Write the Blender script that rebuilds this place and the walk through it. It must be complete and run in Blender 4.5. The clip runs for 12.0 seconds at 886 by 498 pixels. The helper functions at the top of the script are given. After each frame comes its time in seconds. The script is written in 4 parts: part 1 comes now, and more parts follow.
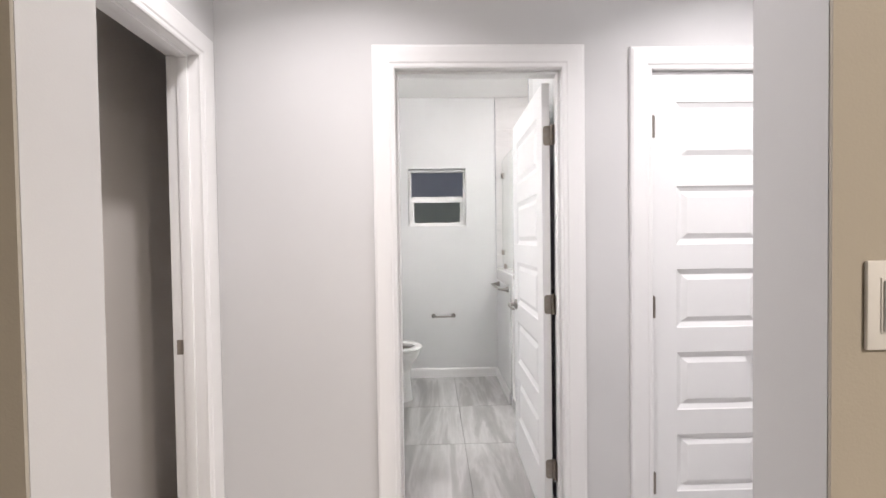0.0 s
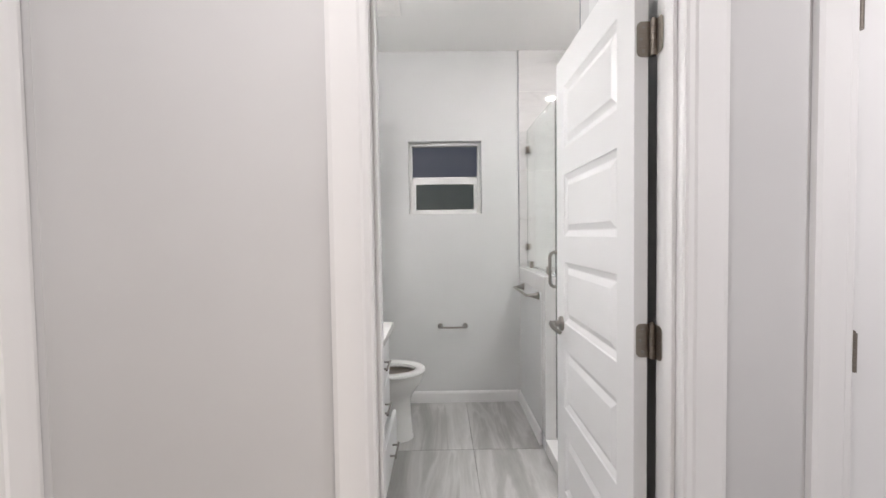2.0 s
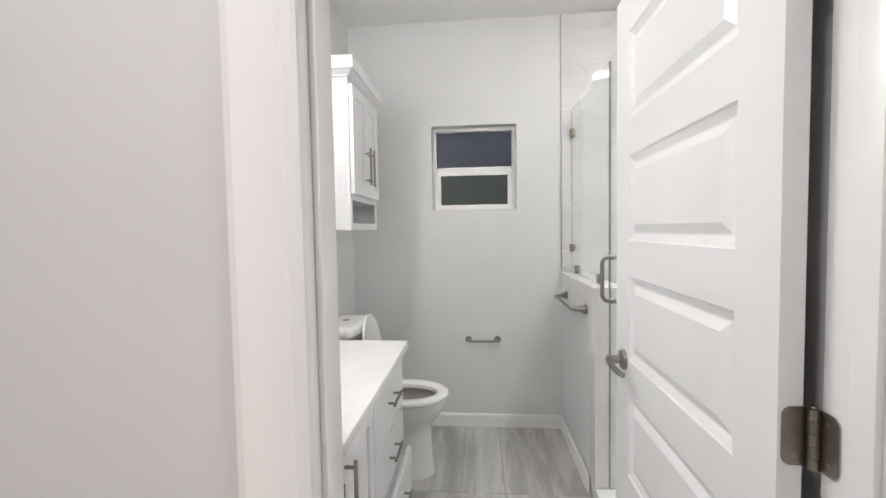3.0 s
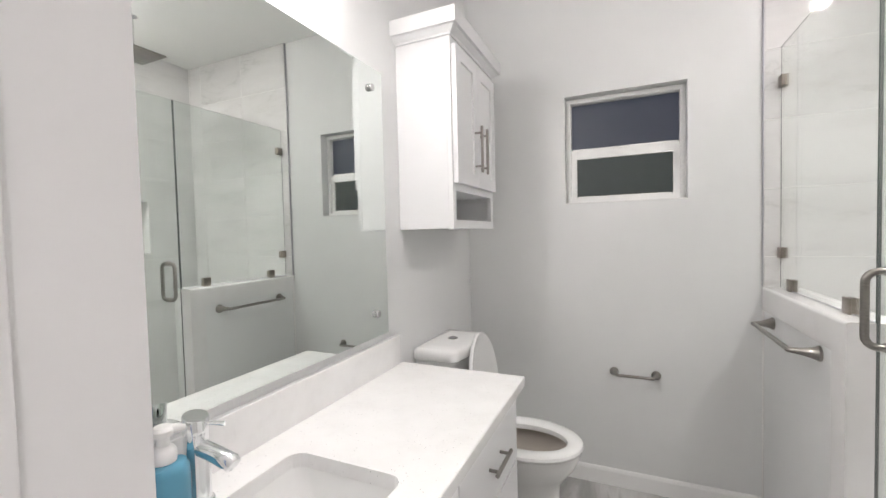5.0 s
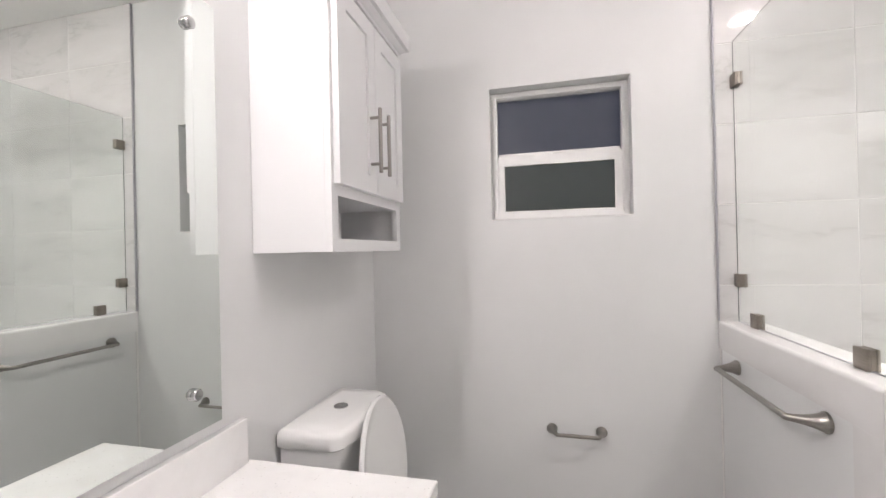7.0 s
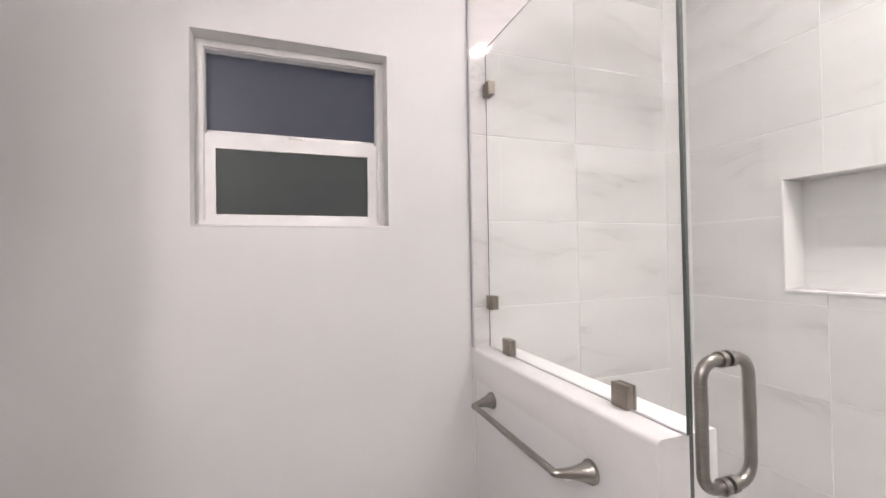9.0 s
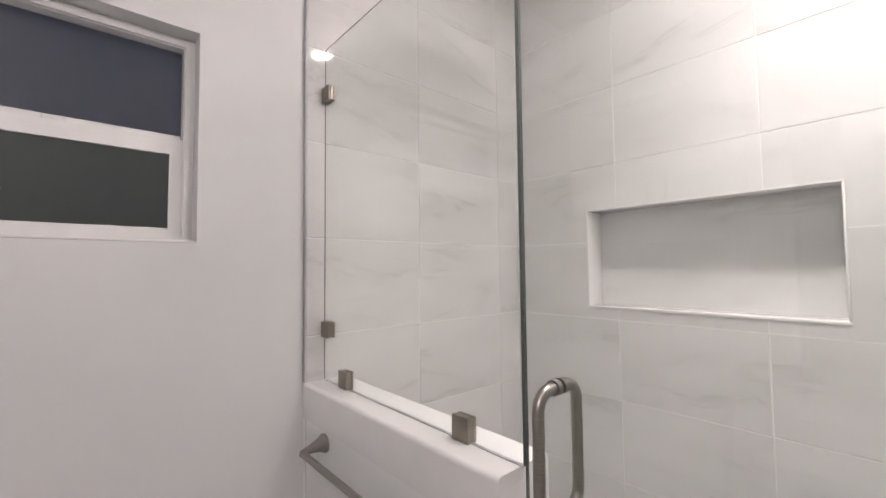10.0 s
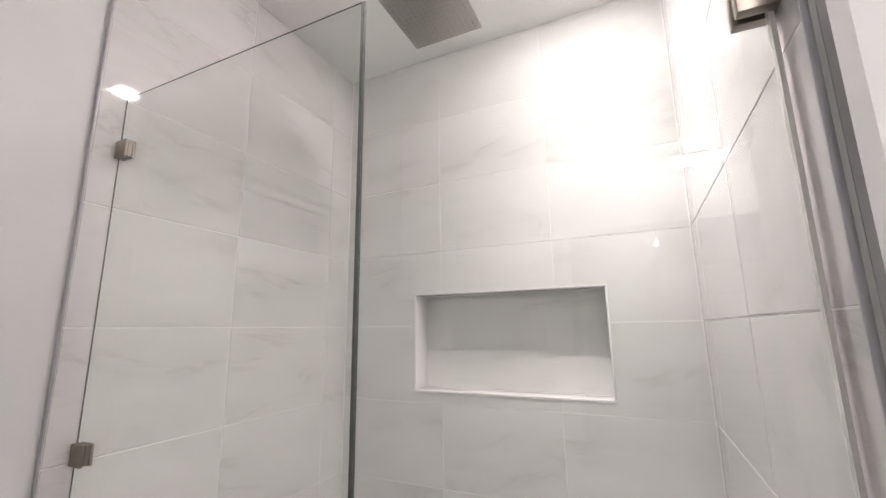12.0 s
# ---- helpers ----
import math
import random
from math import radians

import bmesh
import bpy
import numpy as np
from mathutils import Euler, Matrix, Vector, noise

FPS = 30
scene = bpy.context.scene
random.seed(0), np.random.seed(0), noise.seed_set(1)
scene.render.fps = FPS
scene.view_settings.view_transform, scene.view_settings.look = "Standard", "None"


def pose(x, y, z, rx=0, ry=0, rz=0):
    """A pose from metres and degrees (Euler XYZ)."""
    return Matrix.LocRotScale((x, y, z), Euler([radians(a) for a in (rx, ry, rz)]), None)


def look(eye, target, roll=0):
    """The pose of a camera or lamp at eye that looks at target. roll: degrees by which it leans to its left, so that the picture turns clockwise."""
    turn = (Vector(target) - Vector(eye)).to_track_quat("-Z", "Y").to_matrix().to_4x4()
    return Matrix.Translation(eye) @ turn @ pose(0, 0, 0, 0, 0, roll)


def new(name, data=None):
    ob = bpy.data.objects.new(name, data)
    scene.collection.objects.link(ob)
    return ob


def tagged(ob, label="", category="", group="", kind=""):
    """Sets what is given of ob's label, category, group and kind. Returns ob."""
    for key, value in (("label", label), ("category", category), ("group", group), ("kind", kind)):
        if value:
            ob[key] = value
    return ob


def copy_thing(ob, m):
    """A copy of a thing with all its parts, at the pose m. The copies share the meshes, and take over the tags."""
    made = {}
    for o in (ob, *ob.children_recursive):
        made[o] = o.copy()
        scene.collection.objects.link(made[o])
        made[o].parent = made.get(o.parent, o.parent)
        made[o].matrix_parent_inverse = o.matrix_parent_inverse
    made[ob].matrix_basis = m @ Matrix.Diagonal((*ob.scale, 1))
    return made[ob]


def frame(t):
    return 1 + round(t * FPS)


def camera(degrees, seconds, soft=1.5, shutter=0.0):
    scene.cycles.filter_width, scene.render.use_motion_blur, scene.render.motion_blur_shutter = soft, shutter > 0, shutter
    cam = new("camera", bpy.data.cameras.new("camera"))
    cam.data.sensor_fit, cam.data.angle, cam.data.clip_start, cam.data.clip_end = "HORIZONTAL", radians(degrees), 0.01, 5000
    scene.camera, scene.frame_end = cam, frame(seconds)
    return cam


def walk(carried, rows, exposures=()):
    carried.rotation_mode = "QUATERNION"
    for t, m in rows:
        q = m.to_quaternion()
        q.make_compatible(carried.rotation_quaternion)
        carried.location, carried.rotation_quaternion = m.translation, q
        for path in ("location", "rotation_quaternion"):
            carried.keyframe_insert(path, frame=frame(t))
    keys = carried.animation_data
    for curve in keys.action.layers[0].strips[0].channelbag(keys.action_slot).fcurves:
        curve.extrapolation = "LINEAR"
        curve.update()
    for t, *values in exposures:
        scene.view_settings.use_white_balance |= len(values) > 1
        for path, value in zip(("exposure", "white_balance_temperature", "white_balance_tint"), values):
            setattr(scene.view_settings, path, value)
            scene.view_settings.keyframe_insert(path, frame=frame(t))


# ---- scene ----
cam = camera(94.3, 12.0)
PATH = [
    (0, (0.036, 0.077, 1.348), (0.086, 2.076, 1.308), -0.8),
    (0.5, (0.03, 0.335, 1.345), (0.075, 2.334, 1.296), -0.8),
    (1, (0.063, 0.516, 1.353), (0.103, 2.514, 1.295), -0.8),
    (1.5, (0.071, 0.661, 1.341), (0.104, 2.659, 1.276), -1.0),
    (2, (0.038, 0.897, 1.332), (0.054, 2.896, 1.261), -0.8),
    (2.5, (0.039, 1.137, 1.341), (-0.007, 3.135, 1.266), -1.1),
    (3, (0.104, 1.327, 1.360), (-0.063, 3.317, 1.2665), -1.0),
    (3.5, (0.16, 1.466, 1.35), (-0.186, 3.434, 1.254), -1.1),
    (5.5, (0.088, 1.94, 1.345), (-0.776, 3.743, 1.283), -1.4),
    (6, (0.08, 2.059, 1.344), (-0.735, 3.885, 1.306), -1.3),
    (6.5, (0.046, 2.196, 1.349), (-0.627, 4.08, 1.336), -1.3),
    (7, (0.015, 2.34, 1.365), (-0.457, 4.283, 1.37), -1.3),
    (9, (0.083, 2.79, 1.393), (0.758, 4.672, 1.425), -0.9),
    (9.5, (0.126, 2.845, 1.403), (1.138, 4.57, 1.456), -0.7),
    (10, (0.146, 2.875, 1.413), (1.464, 4.376, 1.508), -0.6),
    (10.5, (0.158, 2.887, 1.425), (1.696, 4.157, 1.57), -0.6),
    (11, (0.169, 2.889, 1.45), (1.84, 3.968, 1.654), -0.4),
    (11.5, (0.168, 2.89, 1.475), (1.916, 3.819, 1.761), -0.6),
    (12, (0.159, 2.901, 1.498), (1.941, 3.725, 1.881), -0.8),
]
walk(cam, [(t, look(eye, target, roll)) for t, eye, target, roll in PATH], exposures=[(0.0, 1.32, 6360, 14.5), (1.5, 1.02, 6350, 14.3), (2.0, 1.0, 6350, 13.8), (2.5, 0.98, 6350, 13.2), (3.7, 1.06, 6380, 12), (5.5, 1.06, 6500, 15.5), (7.2, 1.16, 6560, 19), (9.0, 1.16, 6650, 22), (9.5, 0.98, 6700, 22), (10.5, 0.50, 6700, 22), (12.0, 0.58, 6650, 20.5)])

# ---- light ----
world = bpy.data.worlds.new("night_sky")
scene.world = world
world.use_nodes = True
world.node_tree.nodes["Background"].inputs["Color"].default_value = (0.29, 0.33, 0.41, 1)
world.node_tree.nodes["Background"].inputs["Strength"].default_value = 0.115


def lamp(name, x, y, z, watts, size, color, spread=160, size_y=None, rot=(0, 0, 0)):
    d = bpy.data.lights.new(name, "AREA")
    d.energy, d.color, d.spread = watts, color, radians(spread)
    if size_y:
        d.shape, d.size, d.size_y = "RECTANGLE", size, size_y
    else:
        d.shape, d.size = "DISK", size
    ob = new(name, d)
    ob.matrix_world = pose(x, y, z, *rot)
    return ob


CEIL = 2.743
WARM, COOL = (1.0, 0.955, 0.925), (1.0, 0.97, 0.93)
lamp("shower_light", 1.238, 2.990, CEIL - 0.012, 3.2, 0.10, COOL, 90, 0.10)
lamp("hall_light", -0.30, 1.10, CEIL - 0.012, 5.5, 0.11, WARM, 126)
lamp("hall_light", 1.35, 1.10, CEIL - 0.012, 6.9, 0.11, WARM, 128)
# added out of view to brighten the greige walls; no such lamp is known
lamp("unseen_room_fill", 1.5, -1.1, CEIL - 0.012, 30, 0.11, (1.0, 0.89, 0.74), 165)

# ---- materials ----


def nodes_of(name):
    m = bpy.data.materials.new(name)
    m.use_nodes = True
    nt = m.node_tree
    return m, nt, nt.nodes["Principled BSDF"]


def add(nt, kind, **inputs):
    n = nt.nodes.new(kind)
    for key, v in inputs.items():
        n.inputs[key.replace("_", " ")].default_value = v
    return n


def mapped(nt, scale, rot=(0, 0, 0), coord="Object"):
    tc = nt.nodes.new("ShaderNodeTexCoord")
    mp = nt.nodes.new("ShaderNodeMapping")
    mp.inputs["Scale"].default_value = scale
    mp.inputs["Rotation"].default_value = rot
    nt.links.new(tc.outputs[coord], mp.inputs["Vector"])
    return mp.outputs["Vector"]


def ramp(nt, fac, stops):
    r = nt.nodes.new("ShaderNodeValToRGB")
    r.color_ramp.elements[0].position, r.color_ramp.elements[0].color = stops[0][0], (*stops[0][1], 1)
    r.color_ramp.elements[1].position, r.color_ramp.elements[1].color = stops[-1][0], (*stops[-1][1], 1)
    for p, c in stops[1:-1]:
        e = r.color_ramp.elements.new(p)
        e.color = (*c, 1)
    nt.links.new(fac, r.inputs["Fac"])
    return r.outputs["Color"]


def bump(nt, b, height, strength, distance=0.002):
    n = nt.nodes.new("ShaderNodeBump")
    n.inputs["Strength"].default_value, n.inputs["Distance"].default_value = strength, distance
    nt.links.new(height, n.inputs["Height"])
    nt.links.new(n.outputs["Normal"], b.inputs["Normal"])


def paint(name, color, rough=0.6, dirt=0.06, fine=0.25, scale=1.0, spec=0.4):
    """Rolled wall paint: broad tone shifts and a fine roller stipple."""
    m, nt, b = nodes_of(name)
    v = mapped(nt, (1, 1, 1))
    big = add(nt, "ShaderNodeTexNoise", Scale=1.7 * scale, Detail=4.0)
    nt.links.new(v, big.inputs["Vector"])
    low = tuple(c * (1 - dirt) for c in color)
    col = ramp(nt, big.outputs["Fac"], [(0.32, low), (0.68, color)])
    nt.links.new(col, b.inputs["Base Color"])
    small = add(nt, "ShaderNodeTexNoise", Scale=260.0, Detail=3.0)
    nt.links.new(v, small.inputs["Vector"])
    bump(nt, b, small.outputs["Fac"], fine, 0.0012)
    b.inputs["Roughness"].default_value = rough
    b.inputs["Specular IOR Level"].default_value = spec
    return m


def plain(name, color, rough=0.4, metal=0.0, wear=0.05, scale=18, spec=0.5):
    m, nt, b = nodes_of(name)
    v = mapped(nt, (1, 1, 1))
    n = add(nt, "ShaderNodeTexNoise", Scale=float(scale), Detail=4.0)
    nt.links.new(v, n.inputs["Vector"])
    nt.links.new(ramp(nt, n.outputs["Fac"], [(0.3, tuple(c * (1 - wear) for c in color)), (0.7, color)]), b.inputs["Base Color"])
    r = nt.nodes.new("ShaderNodeMapRange")
    r.inputs["To Min"].default_value, r.inputs["To Max"].default_value = rough * 0.85, min(1.0, rough * 1.15)
    nt.links.new(n.outputs["Fac"], r.inputs["Value"])
    nt.links.new(r.outputs["Result"], b.inputs["Roughness"])
    b.inputs["Metallic"].default_value = metal
    b.inputs["Specular IOR Level"].default_value = spec
    return m


def brushed(name, color, rough):
    m, nt, b = nodes_of(name)
    v = mapped(nt, (30, 30, 900))
    n = add(nt, "ShaderNodeTexNoise", Scale=1.0, Detail=3.0)
    nt.links.new(v, n.inputs["Vector"])
    nt.links.new(ramp(nt, n.outputs["Fac"], [(0.3, tuple(c * 0.8 for c in color)), (0.7, color)]), b.inputs["Base Color"])
    bump(nt, b, n.outputs["Fac"], 0.08, 0.0005)
    b.inputs["Metallic"].default_value, b.inputs["Roughness"].default_value = 1.0, rough
    return m


def marble(name, base, vein, rough, scale=(2.2, 2.2, 2.2), random_shift=True, amount=0.5, stretch=(1, 1, 1), flecks=0, thin=0.05, cloudy=0.45):
    """Pale veined porcelain: cloudy tone, thin diagonal veins, shifted from piece to piece."""
    m, nt, b = nodes_of(name)
    v = mapped(nt, tuple(s * t for s, t in zip(scale, stretch)), (0.35, 0.45, 0.3))
    if random_shift:
        oi = nt.nodes.new("ShaderNodeObjectInfo")
        mul = nt.nodes.new("ShaderNodeVectorMath")
        mul.operation = "MULTIPLY_ADD"
        comb = nt.nodes.new("ShaderNodeCombineXYZ")
        for ax in "XYZ":
            nt.links.new(oi.outputs["Random"], comb.inputs[ax])
        nt.links.new(comb.outputs["Vector"], mul.inputs[0])
        mul.inputs[1].default_value = (37.0, 71.0, 53.0)
        nt.links.new(v, mul.inputs[2])
        v = mul.outputs["Vector"]
    cloud = add(nt, "ShaderNodeTexNoise", Scale=1.3, Detail=6.0, Roughness=0.6)
    nt.links.new(v, cloud.inputs["Vector"])
    veins = add(nt, "ShaderNodeTexNoise", Scale=1.1, Detail=9.0, Roughness=0.62, Distortion=1.6)
    nt.links.new(v, veins.inputs["Vector"])
    near = nt.nodes.new("ShaderNodeMath")
    near.operation = "SUBTRACT"
    near.inputs[1].default_value = 0.5
    nt.links.new(veins.outputs["Fac"], near.inputs[0])
    ab = nt.nodes.new("ShaderNodeMath")
    ab.operation = "ABSOLUTE"
    nt.links.new(near.outputs[0], ab.inputs[0])
    line = ramp(nt, ab.outputs[0], [(0.0, (1, 1, 1)), (thin, (0, 0, 0))])
    mask = ramp(nt, cloud.outputs["Fac"], [(0.50, (0, 0, 0)), (0.74, (amount,) * 3)])
    both = nt.nodes.new("ShaderNodeMixRGB")
    both.blend_type, both.inputs["Fac"].default_value = "MULTIPLY", 1.0
    nt.links.new(line, both.inputs["Color1"])
    nt.links.new(mask, both.inputs["Color2"])
    tone = ramp(nt, cloud.outputs["Fac"], [(0.3, base), (0.75, tuple((1 - cloudy) * x + cloudy * y for x, y in zip(base, vein)))])
    mix = nt.nodes.new("ShaderNodeMixRGB")
    nt.links.new(both.outputs["Color"], mix.inputs["Fac"])
    nt.links.new(tone, mix.inputs["Color1"])
    mix.inputs["Color2"].default_value = (*vein, 1)
    out = mix.outputs["Color"]
    if flecks:
        cells = add(nt, "ShaderNodeTexVoronoi", Scale=float(flecks))
        nt.links.new(mapped(nt, (1, 1, 1)), cells.inputs["Vector"])
        near = ramp(nt, cells.outputs["Distance"], [(0.10, (1, 1, 1)), (0.22, (0, 0, 0))])
        pick = nt.nodes.new("ShaderNodeSeparateColor")
        nt.links.new(cells.outputs["Color"], pick.inputs["Color"])
        rare = ramp(nt, pick.outputs["Red"], [(0.72, (0, 0, 0)), (0.90, (1, 1, 1))])
        spot = nt.nodes.new("ShaderNodeMixRGB")
        spot.blend_type, spot.inputs["Fac"].default_value = "MULTIPLY", 1.0
        nt.links.new(near, spot.inputs["Color1"])
        nt.links.new(rare, spot.inputs["Color2"])
        dots = nt.nodes.new("ShaderNodeMixRGB")
        nt.links.new(spot.outputs["Color"], dots.inputs["Fac"])
        nt.links.new(out, dots.inputs["Color1"])
        dots.inputs["Color2"].default_value = (*(0.8 * v for v in vein), 1)
        out = dots.outputs["Color"]
    nt.links.new(out, b.inputs["Base Color"])
    b.inputs["Roughness"].default_value = rough
    return m


def glass(name, tint, rough=0.0):
    m, nt, b = nodes_of(name)
    b.inputs["Base Color"].default_value = (*tint, 1)
    b.inputs["Roughness"].default_value = rough
    b.inputs["Transmission Weight"].default_value = 1.0
    b.inputs["IOR"].default_value = 1.5
    return m


def glow(name, color, strength):
    m, nt, b = nodes_of(name)
    b.inputs["Base Color"].default_value = (0.8, 0.8, 0.8, 1)
    b.inputs["Emission Color"].default_value = (*color, 1)
    b.inputs["Emission Strength"].default_value = strength
    return m


def clear_pane(name, tint):
    """Flat toughened glass: lets light straight through with a slight tint, gloss rising towards grazing angles."""
    m, nt, b = nodes_of(name)
    see = nt.nodes.new("ShaderNodeBsdfTransparent")
    see.inputs["Color"].default_value = (*tint, 1)
    shine = nt.nodes.new("ShaderNodeBsdfGlossy")
    shine.inputs["Roughness"].default_value = 0.0
    shine.inputs["Color"].default_value = (1, 1, 1, 1)
    facing = nt.nodes.new("ShaderNodeLayerWeight")
    facing.inputs["Blend"].default_value = 0.5
    power = nt.nodes.new("ShaderNodeMath")
    power.operation = "POWER"
    power.inputs[1].default_value = 5.0
    nt.links.new(facing.outputs["Facing"], power.inputs[0])
    scale = nt.nodes.new("ShaderNodeMath")
    scale.operation = "MULTIPLY_ADD"
    scale.inputs[1].default_value, scale.inputs[2].default_value = 0.9, 0.04
    nt.links.new(power.outputs[0], scale.inputs[0])
    mix = nt.nodes.new("ShaderNodeMixShader")
    nt.links.new(scale.outputs[0], mix.inputs["Fac"])
    nt.links.new(see.outputs[0], mix.inputs[1])
    nt.links.new(shine.outputs[0], mix.inputs[2])
    nt.links.new(mix.outputs[0], nt.nodes["Material Output"].inputs["Surface"])
    nt.nodes.remove(b)
    return m


WALL = paint("wall_paint", (0.665, 0.662, 0.662), fine=0.1)
# same paint as WALL, lightened: the bathroom's stronger light is put into the colour
WALL_LIT = paint("wall_paint_lit", (0.765, 0.770, 0.768), fine=0.1)
DIM = paint("side_room_paint", (0.80, 0.755, 0.71))
GREIGE = paint("greige_paint", (0.45, 0.41, 0.345))
CEILING = paint("ceiling_paint", (0.80, 0.80, 0.785), 0.8, 0.03)
TRIM = paint("trim_paint", (0.87, 0.865, 0.86), 0.32, 0.03, 0.06, spec=0.5)
DOOR = paint("door_paint", (0.87, 0.87, 0.87), 0.38, 0.03, 0.08, spec=0.5)
CABINET = paint("cabinet_paint", (0.76, 0.76, 0.765), 0.3, 0.02, 0.04, spec=0.5)
NICKEL = brushed("brushed_nickel", (0.37, 0.35, 0.325), 0.3)
DARK_NICKEL = brushed("dark_nickel", (0.36, 0.32, 0.28), 0.36)
CHROME = plain("chrome", (0.86, 0.87, 0.88), 0.06, 1.0, 0.02)
# white porcelain darkened to beige: the shade inside the bowl is in the colour
BOWL_SHADED = plain("shaded_porcelain", (0.58, 0.53, 0.48), 0.12, 0.0, 0.1, 5)
PORCELAIN = plain("porcelain", (0.84, 0.84, 0.83), 0.09, 0.0, 0.02, 5)
QUARTZ = marble("white_quartz", (0.86, 0.855, 0.85), (0.70, 0.69, 0.68), 0.12, (6, 6, 6), False, 0.35, flecks=110)
TILE = marble("marble_tile", (0.74, 0.73, 0.725), (0.44, 0.43, 0.42), 0.045, (1.4, 1.4, 4.6), True, 0.75, thin=0.032, cloudy=0.34)
SILL = marble("sill_stone", (0.83, 0.82, 0.815), (0.66, 0.65, 0.64), 0.14, (2, 2, 2), False, 0.4)
GROUT = paint("grout", (0.84, 0.83, 0.81), 0.9, 0.05)
GROUT_DARK = paint("floor_grout", (0.30, 0.29, 0.28), 0.9, 0.1)
VINYL = plain("window_vinyl", (0.89, 0.89, 0.88), 0.35)
CLEAR = clear_pane("clear_glass", (0.95, 0.97, 0.96))
EDGE = plain("green_glass_edge", (0.09, 0.105, 0.10), 0.6, spec=0.15)
MIRROR = plain("mirror_silver", (0.76, 0.80, 0.775), 0.0, 1.0, 0.0)
NIGHT_UPPER = glass("window_glass", (0.46, 0.48, 0.57), 0.35)
NIGHT_LOWER = glass("screened_glass", (0.42, 0.47, 0.38), 0.4)
ALU = plain("tile_trim_metal", (0.50, 0.50, 0.53), 0.45, 0.5)
POLISHED = plain("polished_nickel", (0.50, 0.50, 0.50), 0.10, 1.0, 0.05)
PLASTIC = plain("white_plastic", (0.80, 0.79, 0.77), 0.35)


def floor_tile_material():
    m, nt, b = nodes_of("grey_streaked_tile")
    v = mapped(nt, (1, 1, 1))
    oi = nt.nodes.new("ShaderNodeObjectInfo")
    comb = nt.nodes.new("ShaderNodeCombineXYZ")
    for ax in "XYZ":
        nt.links.new(oi.outputs["Random"], comb.inputs[ax])
    sh = nt.nodes.new("ShaderNodeVectorMath")
    sh.operation = "MULTIPLY_ADD"
    sh.inputs[1].default_value = (23.0, 61.0, 0.0)
    nt.links.new(comb.outputs["Vector"], sh.inputs[0])
    nt.links.new(v, sh.inputs[2])
    st = nt.nodes.new("ShaderNodeMapping")
    st.inputs["Scale"].default_value = (5.0, 0.75, 1.0)
    st.inputs["Rotation"].default_value = (0, 0, 0.1)
    nt.links.new(sh.outputs["Vector"], st.inputs["Vector"])
    a = add(nt, "ShaderNodeTexNoise", Scale=1.0, Detail=7.0, Roughness=0.55, Distortion=0.9)
    nt.links.new(st.outputs["Vector"], a.inputs["Vector"])
    fine = nt.nodes.new("ShaderNodeMapping")
    fine.inputs["Scale"].default_value = (60, 5, 1)
    nt.links.new(sh.outputs["Vector"], fine.inputs["Vector"])
    f = add(nt, "ShaderNodeTexNoise", Scale=1.0, Detail=5.0)
    nt.links.new(fine.outputs["Vector"], f.inputs["Vector"])
    c1 = ramp(nt, a.outputs["Fac"], [(0.30, (0.33, 0.32, 0.31)), (0.45, (0.42, 0.41, 0.40)), (0.52, (0.56, 0.55, 0.54)), (0.60, (0.46, 0.45, 0.44)), (0.72, (0.62, 0.61, 0.60))])
    c2 = ramp(nt, f.outputs["Fac"], [(0.3, (0.90, 0.90, 0.90)), (0.7, (1, 1, 1))])
    mul = nt.nodes.new("ShaderNodeMixRGB")
    mul.blend_type, mul.inputs["Fac"].default_value = "MULTIPLY", 1.0
    nt.links.new(c1, mul.inputs["Color1"])
    nt.links.new(c2, mul.inputs["Color2"])
    nt.links.new(mul.outputs["Color"], b.inputs["Base Color"])
    b.inputs["Roughness"].default_value = 0.32
    bump(nt, b, f.outputs["Fac"], 0.05, 0.0006)
    return m


FLOOR_TILE = floor_tile_material()

# ---- building blocks ----


def bm_box(bm, x0, x1, y0, y1, z0, z1, bevel=0.0, segments=2):
    r = bmesh.ops.create_cube(bm, size=1.0)
    vs = r["verts"]
    for v in vs:
        v.co = Vector((x0 + (v.co.x + 0.5) * (x1 - x0), y0 + (v.co.y + 0.5) * (y1 - y0), z0 + (v.co.z + 0.5) * (z1 - z0)))
    if bevel > 0:
        es = {e for v in vs for e in v.link_edges}
        bmesh.ops.bevel(bm, geom=list(es), offset=bevel, segments=segments, profile=0.5, affect="EDGES")
    return bm


def box(x0, x1, y0, y1, z0, z1, bevel=0.0, segments=2):
    return bm_box(bmesh.new(), x0, x1, y0, y1, z0, z1, bevel, segments)


def bm_cyl(bm, a, b, r0, r1=None, n=24):
    a, b = Vector(a), Vector(b)
    d = b - a
    m = Matrix.Translation((a + b) / 2) @ d.to_track_quat("Z", "Y").to_matrix().to_4x4()
    bmesh.ops.create_cone(bm, cap_ends=True, cap_tris=False, segments=n, radius1=r0, radius2=r0 if r1 is None else r1, depth=d.length, matrix=m)
    return bm


